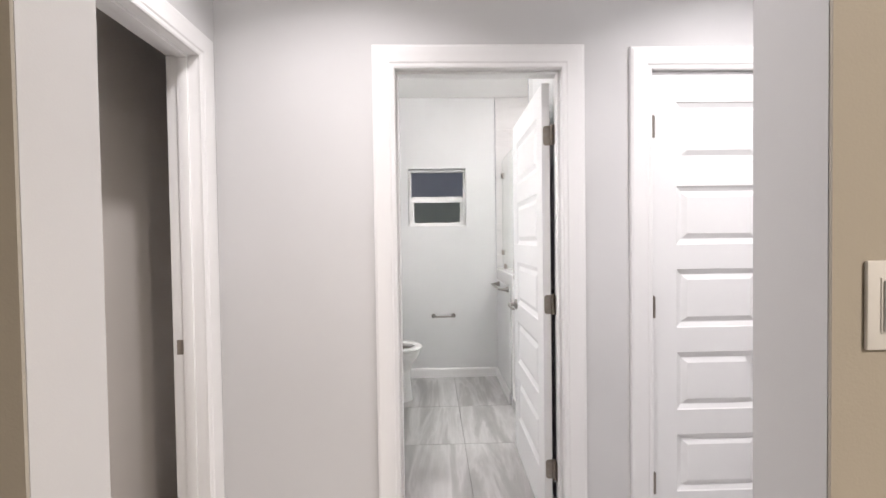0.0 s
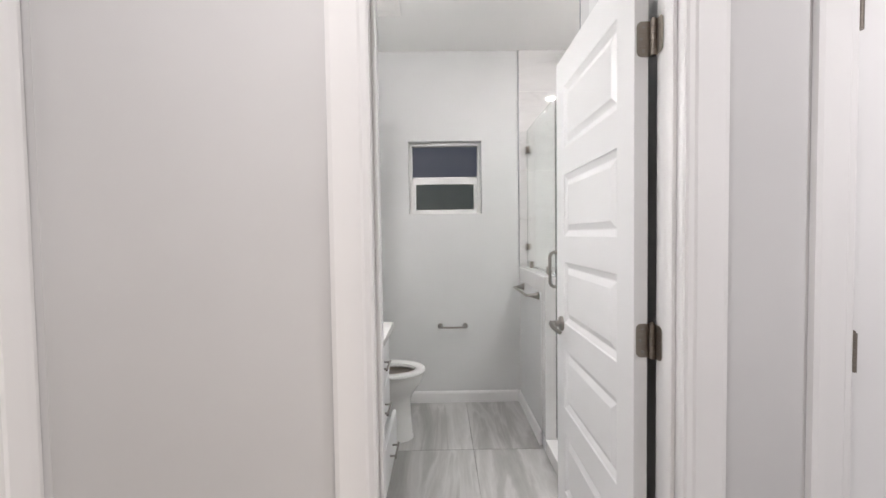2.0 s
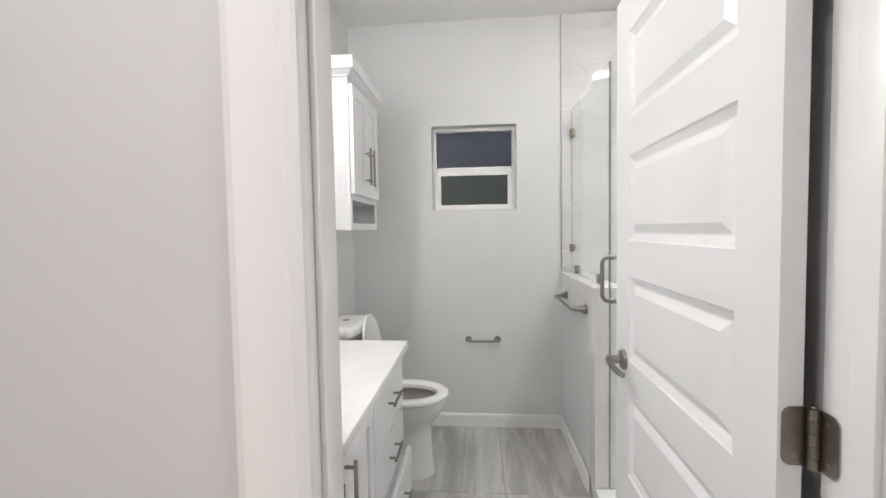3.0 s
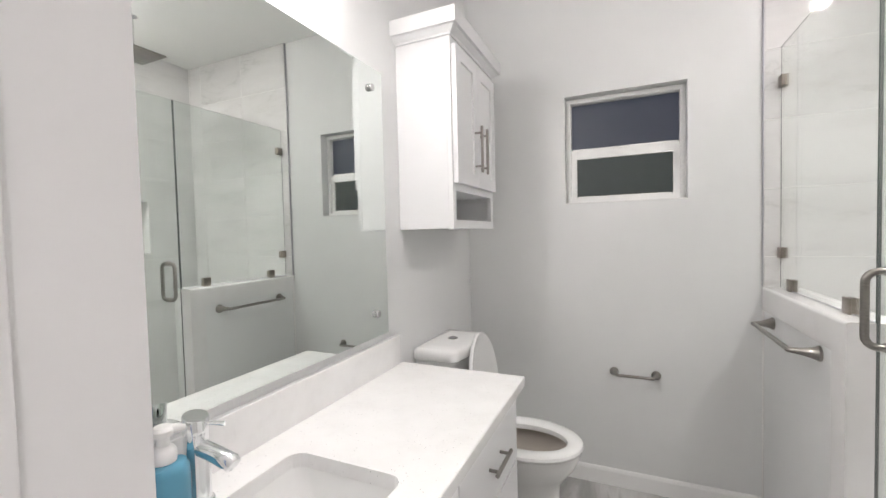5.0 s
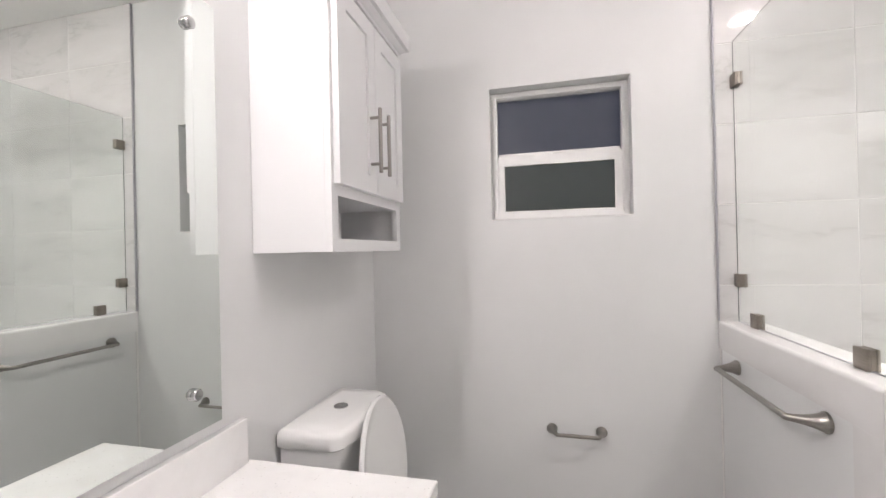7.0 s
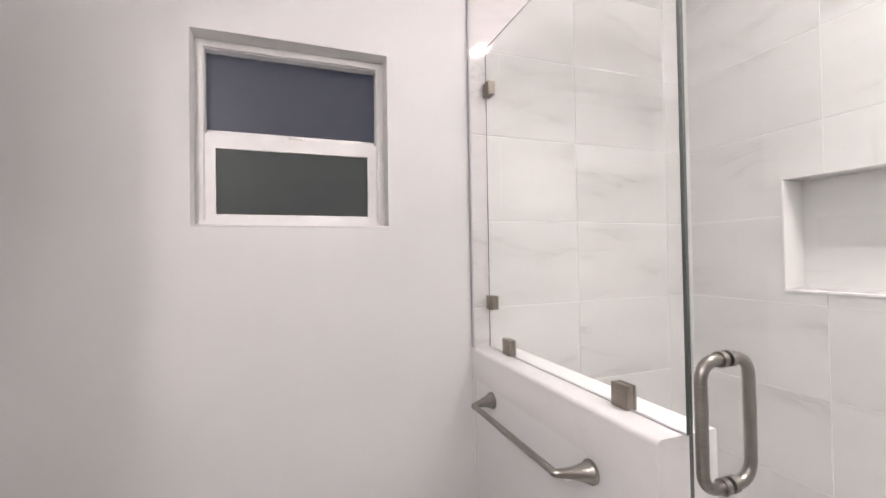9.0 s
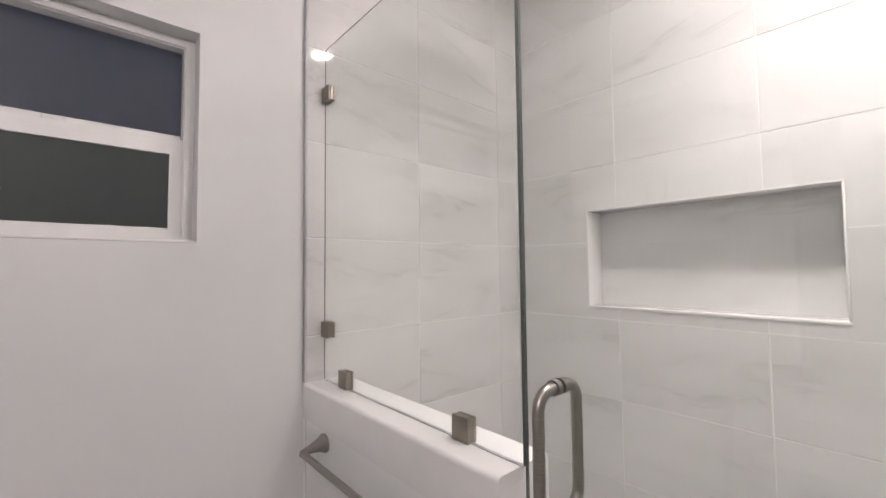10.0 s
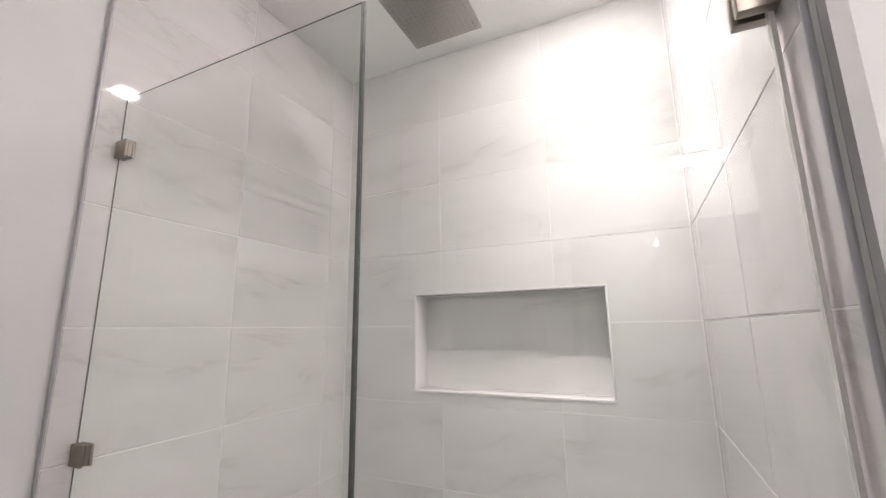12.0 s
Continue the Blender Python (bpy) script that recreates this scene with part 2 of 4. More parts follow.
def bm_lathe(bm, profile, centre=(0, 0, 0), axis=(0, 0, 1), n=32):
    """profile: (radius, height) pairs from one end to the other."""
    m = Matrix.Translation(centre) @ Vector(axis).to_track_quat("Z", "Y").to_matrix().to_4x4()
    rings = []
    for r, h in profile:
        if r < 1e-6:
            rings.append([bm.verts.new(m @ Vector((0, 0, h)))])
        else:
            rings.append([bm.verts.new(m @ Vector((r * math.cos(2 * math.pi * i / n), r * math.sin(2 * math.pi * i / n), h))) for i in range(n)])
    for p, q in zip(rings, rings[1:]):
        for i in range(n):
            f = [p[i % len(p)], p[(i + 1) % len(p)], q[(i + 1) % len(q)], q[i % len(q)]]
            f = list(dict.fromkeys(f))
            if len(f) > 2:
                bm.faces.new(f)
    for ring, flip in ((rings[0], True), (rings[-1], False)):
        if len(ring) > 2:
            bm.faces.new(ring[::-1] if flip else ring)
    return bm


def bm_tube(bm, points, r, n=16, closed=False):
    """A round bar along points, with radius r (a number, or one a point)."""
    pts = [Vector(p) for p in points]
    rad = r if isinstance(r, (list, tuple)) else [r] * len(pts)
    rings, side = [], None
    for i, p in enumerate(pts):
        q0 = pts[i - 1] if i or closed else p
        q1 = pts[(i + 1) % len(pts)] if i < len(pts) - 1 or closed else p
        d = (q1 - q0).normalized()
        if side is None:
            side = d.orthogonal().normalized()
        side = (side - d * side.dot(d)).normalized()
        up = d.cross(side)
        rings.append([bm.verts.new(p + (side * math.cos(2 * math.pi * k / n) + up * math.sin(2 * math.pi * k / n)) * rad[i]) for k in range(n)])
    pairs = list(zip(rings, rings[1:])) + ([(rings[-1], rings[0])] if closed else [])
    for a, b in pairs:
        for k in range(n):
            bm.faces.new([a[k], a[(k + 1) % n], b[(k + 1) % n], b[k]])
    if not closed:
        bm.faces.new(rings[0][::-1])
        bm.faces.new(rings[-1])
    return bm


def arc(centre, u, v, r, a0, a1, n=8):
    c, u, v = Vector(centre), Vector(u), Vector(v)
    return [c + (u * math.cos(radians(a0 + (a1 - a0) * i / n)) + v * math.sin(radians(a0 + (a1 - a0) * i / n))) * r for i in range(n + 1)]


def bm_loft(bm, sections, caps=True):
    """Skin over rings of equal length."""
    rings = [[bm.verts.new(Vector(p)) for p in s] for s in sections]
    n = len(rings[0])
    for a, b in zip(rings, rings[1:]):
        for k in range(n):
            bm.faces.new([a[k], a[(k + 1) % n], b[(k + 1) % n], b[k]])
    if caps:
        bm.faces.new(rings[0][::-1])
        bm.faces.new(rings[-1])
    return bm


def mesh(name, bm, material, smooth=False):
    bmesh.ops.recalc_face_normals(bm, faces=bm.faces)
    me = bpy.data.meshes.new(name)
    bm.to_mesh(me)
    bm.free()
    me.materials.append(material)
    if smooth:
        me.shade_smooth()
        me.set_sharp_from_angle(angle=radians(40))
    return me


def part(name, bm, material, parent=None, label="", smooth=True, m=None):
    ob = new(name, mesh(name, bm, material, smooth))
    if parent is not None:
        ob.parent = parent
    if m is not None:
        ob.matrix_basis = m
    return tagged(ob, label)


def thing(name, label, category, x=0, y=0, z=0, group="", kind=""):
    ob = new(name)
    ob.empty_display_size = 0.05
    ob.location = (x, y, z)
    return tagged(ob, label, category, group, kind)


def structure(name, bm, material, label="", category="", smooth=False):
    ob = new(name, mesh(name, bm, material, smooth))
    return tagged(ob, label, category, "", "structure")


def wall_bm(axis, a0, a1, d0, d1, z0, z1, holes=()):
    """A wall along axis 'x' or 'y' from a0 to a1, thick from d0 to d1, with rectangular holes (a, b, low, high) that do not overlap in a."""
    bm = bmesh.new()

    def put(p, q, lo, hi):
        if q - p > 1e-5 and hi - lo > 1e-5:
            bm_box(bm, *((p, q, d0, d1) if axis == "x" else (d0, d1, p, q)), lo, hi)
    at = a0
    for p, q, lo, hi in sorted(holes):
        put(at, p, z0, z1)
        put(p, q, z0, lo)
        put(p, q, hi, z1)
        at = q
    put(at, a1, z0, z1)
    bmesh.ops.remove_doubles(bm, verts=bm.verts, dist=1e-5)
    return bm

# ---- structure ----
YA, YB = 1.835, 1.950        # wall between hall and bath
XL, XR = -0.752, 0.665       # bath side walls
YE = 4.120                   # window wall
XS = 1.703                   # tiled shower side wall
YN = 2.712                   # tiled shower end wall
WIN = (-0.197, 0.372, 1.487, 2.056)
NICHE = (2.986, 3.751, 1.247, 1.646)
BATH_DOOR = (-0.114, 0.596, 2.078)
CLOSET = (0.985, 1.592, 2.068)

structure("floor", box(-3.4, 3.4, -2.6, 4.5, -0.15, -0.008), GROUT_DARK, "dark grout bed under grey floor tiles", "floor")
structure("ceiling", box(-3.4, 3.4, -2.6, 4.5, CEIL, CEIL + 0.12), CEILING, "flat white painted ceiling", "ceiling")
structure("wall_entry", wall_bm("x", -3.4, 3.4, 0.600, 0.725, 0, CEIL, [(-0.473, 0.551, 0, 2.44)]), WALL, "light painted wall with a wide cased-free opening", "wall")
structure("wall_hall_bath", wall_bm("x", -0.985, 3.0, YA, YB, 0, CEIL, [(BATH_DOOR[0] - 0.02, BATH_DOOR[1] + 0.02, 0, BATH_DOOR[2] + 0.02), (CLOSET[0] - 0.02, CLOSET[1] + 0.02, 0, CLOSET[2] + 0.02)]), WALL, "pale grey painted hall wall with two doorways", "wall")
structure("wall_hall_west", wall_bm("y", 0.725, YA, -0.985, -0.865, 0, CEIL, [(0.907, 1.723, 0, 2.096)]), WALL, "pale grey painted hall end wall with a doorway", "wall")
structure("wall_hall_east", box(2.9, 3.0, 0.725, YA, 0, CEIL), WALL, "pale grey painted hall end wall", "wall")
structure("wall_bath_west", box(XL - 0.115, XL, YB, YE, 0, CEIL), WALL_LIT, "pale grey painted bathroom wall behind the vanity", "wall")
structure("wall_bath_north", wall_bm("x", XL - 0.115, XS + 0.13, YE, YE + 0.13, 0, CEIL, [WIN]), WALL_LIT, "pale grey painted bathroom wall with a small window", "wall")
structure("wall_bath_east", box(XR, XR + 0.10, YB, YN - 0.10, 0, CEIL), WALL_LIT, "pale grey painted wall beside the open door", "wall")
structure("wall_shower_end", box(XR, XS + 0.13, YN - 0.10, YN - 0.012, 0, CEIL), WALL, "painted end of the shower wall", "wall")
structure("wall_shower_side", wall_bm("y", YN - 0.012, YE, XS + 0.012, XS + 0.13, 0, CEIL, [NICHE]), GROUT, "shower side wall with a recessed niche", "wall")
structure("niche_back", box(XS + 0.105, XS + 0.125, NICHE[0], NICHE[1], NICHE[2], NICHE[3]), TILE, "marble-look back of the shower niche", "wall")
# the rooms around
structure("wall_room_south", box(-3.4, 3.4, -2.6, -2.5, 0, CEIL), GREIGE, "plain wall behind the walker", "wall")
structure("wall_room_west", box(-3.4, -3.3, -2.5, 4.5, 0, CEIL), GREIGE, "plain greige room wall", "wall")
structure("wall_room_east", box(3.3, 3.4, -2.5, 4.5, 0, CEIL), GREIGE, "plain greige room wall", "wall")
structure("wall_room_face_west", box(-3.3, -0.473, 0.594, 0.5985, 0, CEIL), GREIGE, "greige painted wall face", "wall")
structure("wall_room_face_east", box(0.551, 3.3, 0.594, 0.5985, 0, CEIL), GREIGE, "greige painted wall face beside the opening", "wall")
structure("wall_dark_room_north", box(-3.3, -0.985, 2.55, 2.65, 0, CEIL), DIM, "greige wall of the unlit side room", "wall")
structure("wall_dark_room_west", box(-1.43, -1.33, 0.735, 2.55, 0, CEIL), DIM, "greige wall of the unlit side room", "wall")
structure("wall_dark_room_south", box(-3.3, -0.987, 0.727, 0.735, 0, CEIL), DIM, "greige wall of the unlit side room", "wall")
structure("wall_closet_back", box(XR + 0.102, 3.0, 2.56, 2.60, 0, CEIL), WALL, "plain closet back wall", "wall")

# half wall, its stone cap and the shower curb
HW0, HW1, HWY = 0.668, 0.800, 3.336
half = structure("half_wall", box(HW0, HW1 - 0.008, HWY + 0.006, YE, 0, 1.045), WALL_LIT, "low painted wall carrying the shower glass", "half wall")
bm = bmesh.new()
R0, CTOP = 0.012, 1.070
prof = [(HW1 + 0.004, 1.0465), (HW1 + 0.004, CTOP - 0.004), (HW1, CTOP)] + [(HW0 - 0.005 + R0 - R0 * math.sin(radians(15 * i)), CTOP - R0 + R0 * math.cos(radians(15 * i))) for i in range(7)] + [(HW0 - 0.005, 0.965), (HW0 - 0.0004, 0.965), (HW0 - 0.0004, 1.0465)]
bm_loft(bm, [[(x, y, z) for x, z in prof] for y in (HWY - 0.001, YE - 0.0005)])
part("cap", bm, SILL, half, "pale stone cap with an apron")
part("end_facing", box(HW0 - 0.0003, HW1 + 0.004, HWY - 0.001, HWY + 0.0055, 0.085, 1.0463), SILL, half, "pale stone end facing")
part("corner_facing", box(HW0 - 0.005, HW0 - 0.0005, HWY - 0.001, HWY + 0.085, 0.085, 0.9649), SILL, half, "pale stone corner strip")
structure("shower_curb", box(HW0 - 0.006, HW1 + 0.004, YN + 0.002, HWY - 0.004, 0, 0.085, 0.006), SILL, "pale stone shower curb", "curb")
structure("shower_floor", box(HW1 + 0.006, XS, YN + 0.001, YE - 0.013, 0.0, 0.012), SILL, "pale shower floor", "floor")

# metal edge strips where the tile stops
for yy, nm in ((YE - 0.006, "tile_edge_strip"), (YN + 0.004, "tile_edge_strip")):
    z0 = 1.072 if yy > 4 else 0.09
    structure(nm, box(XR - 0.005, XR - 0.0005, yy - 0.0085, yy - 0.0005 if yy < 4 else YE - 0.0005, z0, CEIL - 0.001, 0.0012), ALU, "brushed metal edge strip of the shower tiles", "trim", True)


def baseboard(name, pts, h=0.090, d=0.013):
    """A skirting with an eased top along a line; the room lies to the left of the line's direction."""
    bm = bmesh.new()
    for (x0, y0), (x1, y1) in zip(pts, pts[1:]):
        a, b = Vector((x0, y0, 0)), Vector((x1, y1, 0))
        t = (b - a).normalized()
        nrm = Vector((-t.y, t.x, 0))
        prof = [(0.0005, 0), (d, 0), (d, h - 0.016), (d * 0.75, h - 0.006), (d * 0.4, h), (0.0005, h)]
        bm_loft(bm, [[a + nrm * u + Vector((0, 0, w)) for u, w in prof], [b + nrm * u + Vector((0, 0, w)) for u, w in prof]])
    return structure(name, bm, TRIM, "white painted baseboard", "baseboard")


baseboard("baseboard", [(HW0 - 0.006, HWY + 0.09), (HW0 - 0.006, YE)])
baseboard("baseboard", [(HW0 - 0.02, YE), (XL, YE)])
baseboard("baseboard", [(XL, YE - 0.014), (XL, 3.27)])
baseboard("baseboard", [(XR, YB + 0.1), (XR, YN - 0.012)])
baseboard("baseboard", [(-0.212, YA), (-0.865, YA)])
baseboard("baseboard", [(0.887, YA), (0.694, YA)])
baseboard("baseboard", [(2.9, YA), (1.69, YA)])

CASING = [(0.0, 0.0), (0.0, 0.009), (0.006, 0.012), (0.018, 0.012), (0.024, 0.0155), (0.066, 0.0175), (0.084, 0.0175), (0.095, 0.014), (0.097, 0.0)]


def door_frame(name, w0, w1, top, depth, m, label, stop_at=0.5):
    """Jambs, stops and a mitred moulded casing on the near face. Local x along the wall, y away from the viewer, z up; near wall face at y = 0."""
    fr = thing(name, label, "door frame", kind="structure")
    fr.matrix_basis = m
    bm = bmesh.new()
    rings = []
    for u, d in CASING:
        rings.append([(w0 - u, -d, 0), (w0 - u, -d, top + u), (w1 + u, -d, top + u), (w1 + u, -d, 0)])
    vs = [[bm.verts.new(p) for p in r] for r in rings]
    for a, b in zip(vs, vs[1:] + vs[:1]):
        for k in range(3):
            bm.faces.new([a[k], a[k + 1], b[k + 1], b[k]])
    for k in (0, 3):
        bm.faces.new([v[k] for v in vs])
    part("casing", bm, TRIM, fr, smooth=False)
    r = 0.006
    part("jamb", box(w0 - 0.018, w0 - r + 0.006, 0.0005, depth, 0, top, 0.001), TRIM, fr)
    part("jamb", box(w1 + r - 0.006, w1 + 0.018, 0.0005, depth, 0, top, 0.001), TRIM, fr)
    part("head_jamb", box(w0 - 0.018, w1 + 0.018, 0.0005, depth, top + 0.0005, top + 0.018, 0.001), TRIM, fr)
    s0, s1 = stop_at
    part("stop", box(w0 + 0.0005, w0 + 0.011, s0, s1, 0, top - 0.011, 0.002), TRIM, fr)
    part("stop", box(w1 - 0.011, w1 - 0.0005, s0, s1, 0, top - 0.011, 0.002), TRIM, fr)
    part("stop", box(w0 + 0.0005, w1 - 0.0005, s0, s1, top - 0.0108, top - 0.0002, 0.002), TRIM, fr)
    return fr


door_frame("door_frame", *BATH_DOOR, YB - YA, pose(0, YA, 0), "white moulded casing round the bathroom doorway", (0.025, 0.062))
door_frame("door_frame", *CLOSET, YB - YA, pose(0, YA, 0), "white moulded casing round the closed closet door", (0.045, 0.08))
# the doorway to the dark side room: seen along the hall's end wall
west = door_frame("door_frame", 0.0, 0.78, 2.078, 0.12, pose(-0.865, 0.925, 0, 0, 0, 90), "white moulded casing round the doorway of the unlit room", (0.035, 0.075))
part("strike_plate", box(0.7785, 0.7796, 0.078, 0.105, 0.917, 0.974, 0.0003), DARK_NICKEL, west, "dark metal strike plate")

PANELS = [(0.219, 0.474), (0.582, 0.837), (0.945, 1.202), (1.309, 1.564), (1.672, 1.927)]


def door_leaf(w, h, t=0.035, stile=0.110):
    """A leaf with five raised panels on both faces. Hinge edge at x = 0, lower front corner at the origin, thick along +y."""
    bm = bmesh.new()
    xs = [0, stile, w - stile, w]
    zs = [0] + [z for p in PANELS for z in p] + [h]

    def quad(face, a, b, c, d):
        y = lambda k: k if face == 0 else t - k
        bm.faces.new([bm.verts.new((p[0], y(p[1]), p[2])) for p in (a, b, c, d)])
    for face in (0, 1):
        for i in range(3):
            for k in range(len(zs) - 1):
                x0, x1, z0, z1 = xs[i], xs[i + 1], zs[k], zs[k + 1]
                if i == 1 and k % 2 == 1:
                    steps = [(0, 0), (0.004, 0.004), (0.022, 0.0115), (0.026, 0.0115), (0.048, 0.002)]
                    for (u, d), (u2, d2) in zip(steps, steps[1:]):
                        o = [(x0 + u, d, z0 + u), (x1 - u, d, z0 + u), (x1 - u, d, z1 - u), (x0 + u, d, z1 - u)]
                        n = [(x0 + u2, d2, z0 + u2), (x1 - u2, d2, z0 + u2), (x1 - u2, d2, z1 - u2), (x0 + u2, d2, z1 - u2)]
                        for q in range(4):
                            quad(face, o[q], o[(q + 1) % 4], n[(q + 1) % 4], n[q])
                    quad(face, *n)
                else:
                    quad(face, (x0, 0, z0), (x1, 0, z0), (x1, 0, z1), (x0, 0, z1))
    for k in range(len(zs) - 1):
        for x in (0, w):
            bm.faces.new([bm.verts.new(p) for p in ((x, 0, zs[k]), (x, t, zs[k]), (x, t, zs[k + 1]), (x, 0, zs[k + 1]))])
    for i in range(3):
        for z in (0, h):
            bm.faces.new([bm.verts.new(p) for p in ((xs[i], 0, z), (xs[i + 1], 0, z), (xs[i + 1], t, z), (xs[i], t, z))])
    bmesh.ops.remove_doubles(bm, verts=bm.verts, dist=1e-5)
    return bm


def lever(name, x, z, side, y, parent, label="brushed nickel lever handle"):
    """A round rose and a curved lever on the face at y; side is -1 for the face towards -y, 1 for the other; the lever points to -x."""
    s = side
    bm = bmesh.new()
    bm_lathe(bm, [(0.032, 0), (0.032, 0.006), (0.029, 0.011), (0.020, 0.013), (0.014, 0.016), (0.012, 0.045), (0.014, 0.050), (0.0, 0.052)], (x, y, z), (0, s, 0))
    pts = [(x, y + s * 0.047, z), (x - 0.025, y + s * 0.050, z - 0.001), (x - 0.06, y + s * 0.053, z - 0.004), (x - 0.09, y + s * 0.048, z - 0.008), (x - 0.115, y + s * 0.040, z - 0.012)]
    bm_tube(bm, pts, [0.0105, 0.0105, 0.0095, 0.009, 0.0075], 14)
    return part(name, bm, NICKEL, parent, label)


def hinge_leaf(parent, edge, outer, y0, y1, z, out, across=False):
    """A 90 mm hinge plate from its knuckle edge to a rounded outer side, with three countersunk screws.
    It lies across x, thick along y, or across y, thick along x; out is the side that faces out."""
    s, r, n = math.copysign(1, outer - edge), 0.014, 6
    ring = [(edge, z + 0.0005), (edge, z + 0.0895)]
    for cz, a0 in ((z + 0.0895 - r, 90), (z + 0.0005 + r, 0)):
        for i in range(n + 1):
            a = radians(a0 - 90 * i / n)
            ring.append((outer - s * r + s * r * math.cos(a), cz + r * math.sin(a)))
    at = (lambda u, d, w: (d, u, w)) if across else (lambda u, d, w: (u, d, w))
    bm = bmesh.new()
    bm_loft(bm, [[at(u, d, w) for u, w in ring] for d in (y0, y1)])
    plate = part("leaf", bm, DARK_NICKEL, parent, smooth=False)
    face = y1 if out > 0 else y0
    for k, w in enumerate((0.015, 0.045, 0.075)):
        u = edge + (outer - edge) * (0.68 if k == 1 else 0.5)
        bm = bmesh.new()
        bm_cyl(bm, at(u, face + out * 0.0001, z + w), at(u, face + out * 0.0007, z + w), 0.0042, 0.0036, 14)
        part("screw", bm, NICKEL, plate, "bright countersunk screw")
    return plate


def hinge_barrel(parent, x, y, z, leaf=()):
    bm = bmesh.new()
    for k in range(5):
        bm_cyl(bm, (x, y, z + 0.0182 * k), (x, y, z + 0.0182 * k + 0.0172), 0.0075, n=14)
    bm_lathe(bm, [(0.0045, 0), (0.0055, 0.003), (0.0, 0.007)], (x, y, z + 0.0905), n=12)
    h = part("hinge", bm, DARK_NICKEL, parent, "brushed nickel butt hinge")
    for edge, outer, y0, y1, out in leaf:
        hinge_leaf(h, edge, outer, y0, y1, z, out)
    return h


HINGES = (0.222, 0.993, 1.771)
# closet door, shut
closet = thing("door_1", "white five-panel closet door, shut, with a nickel lever", "door", CLOSET[0] + 0.004, YA + 0.008, 0.008, kind="structure")
W = CLOSET[1] - CLOSET[0] - 0.008
part("leaf", door_leaf(W, 2.055), DOOR, closet, smooth=False)
lever("door_handle", W - 0.062, 0.935, -1, 0.0, closet)
part("latch_plate", box(W + 0.0005, W + 0.003, -0.004, 0.022, 0.915, 0.965, 0.0005), DARK_NICKEL, closet)
for z in HINGES:
    hinge_barrel(closet, 0.001, -0.0125, z)
# bathroom door, standing wide open against the side wall
bath = thing("door_2", "white five-panel bathroom door standing wide open, nickel lever", "door", 0.566 + 0.035, YB + 0.014, 0.008, kind="structure")
bath.matrix_basis = pose(0.580, YB + 0.014, 0.008, 0, 0, 88.8)
part("leaf", door_leaf(0.757, 2.055), DOOR, bath, smooth=False)
lever("door_handle", 0.680, 0.935, 1, 0.035, bath)
lever("door_handle", 0.680, 0.935, -1, 0.0, bath)
for z in HINGES:
    knuckle = hinge_barrel(bath, -0.010, -0.008, z, [(-0.009, -0.045, -0.0150, -0.0138, 1)])
    hinge_leaf(knuckle, -0.004, 0.030, -0.0016, -0.0004, z, -1, True)

# light switch beside the opening
sw = thing("light_switch", "white plastic rocker light switch on the greige wall", "light switch", 0.628, 0.594, 1.257)
part("plate", box(-0.036, 0.036, -0.006, 0, -0.058, 0.058, 0.003), PLASTIC, sw)
part("frame", box(-0.019, 0.019, -0.0075, -0.0062, -0.036, 0.036, 0.0005), PLASTIC, sw)
part("rocker", box(-0.0165, 0.0165, -0.0105, -0.0077, -0.033, 0.033, 0.0012), PLASTIC, sw)


def downlight(x, y):
    d = thing("recessed_light", "round recessed ceiling light, lit, white trim ring", "ceiling light", x, y, CEIL, group="recessed lights")
    bm = bmesh.new()
    bm_lathe(bm, [(0.058, -0.001), (0.058, -0.004), (0.066, -0.007), (0.080, -0.006), (0.084, -0.001)], n=40)
    part("trim_ring", bm, PLASTIC, d)
    bm = bmesh.new()
    bm_cyl(bm, (0, 0, -0.0005), (0, 0, -0.003), 0.0575, n=40)
    part("diffuser", bm, GLOW, d, "glowing white diffuser")
    return d


BAR_GLOW = glow("bar_diffuser", (1.0, 0.97, 0.93), 136.0)
GLOW = glow("lamp_diffuser", (1.0, 0.965, 0.93), 30.0)
first = downlight(-0.30, 1.10)
copy_thing(first, pose(1.35, 1.10, CEIL))
# invented fitting for the added fill lamp in the start room
copy_thing(first, pose(1.5, -1.1, CEIL))

# the shower's light: a flat square fitting whose diffuser throws its light wide
SQUARE_GLOW = glow("square_diffuser", (1.0, 0.97, 0.93), 205.0)
sq = thing("shower_ceiling_light", "square flush ceiling light over the shower, lit, white frame", "ceiling light", 1.238, 2.990, CEIL)
part("frame", wall_bm("x", -0.068, 0.068, -0.068, 0.068, -0.009, -0.0005, []), PLASTIC, sq, smooth=False)
part("diffuser", box(-0.050, 0.050, -0.050, 0.050, -0.0105, -0.0093, 0.0003, 1), SQUARE_GLOW, sq, "glowing white square diffuser")

vl = thing("vanity_light", "slim nickel wall light with a glowing white bar over the mirror", "wall light", XL, 2.60, 2.20)
part("back_plate", box(0.0, 0.018, -0.06, 0.06, -0.03, 0.06, 0.004), NICKEL, vl)
bm = bmesh.new()
bm_cyl(bm, (0.016, 0, 0.0), (0.058, 0, 0.0), 0.008)
part("arm", bm, NICKEL, vl)
part("housing", box(0.056, 0.0655, -0.104, 0.104, -0.012, 0.012, 0.003), NICKEL, vl)
part("diffuser", box(0.066, 0.106, -0.098, 0.098, -0.018, 0.014, 0.005), BAR_GLOW, vl, "glowing white bar")

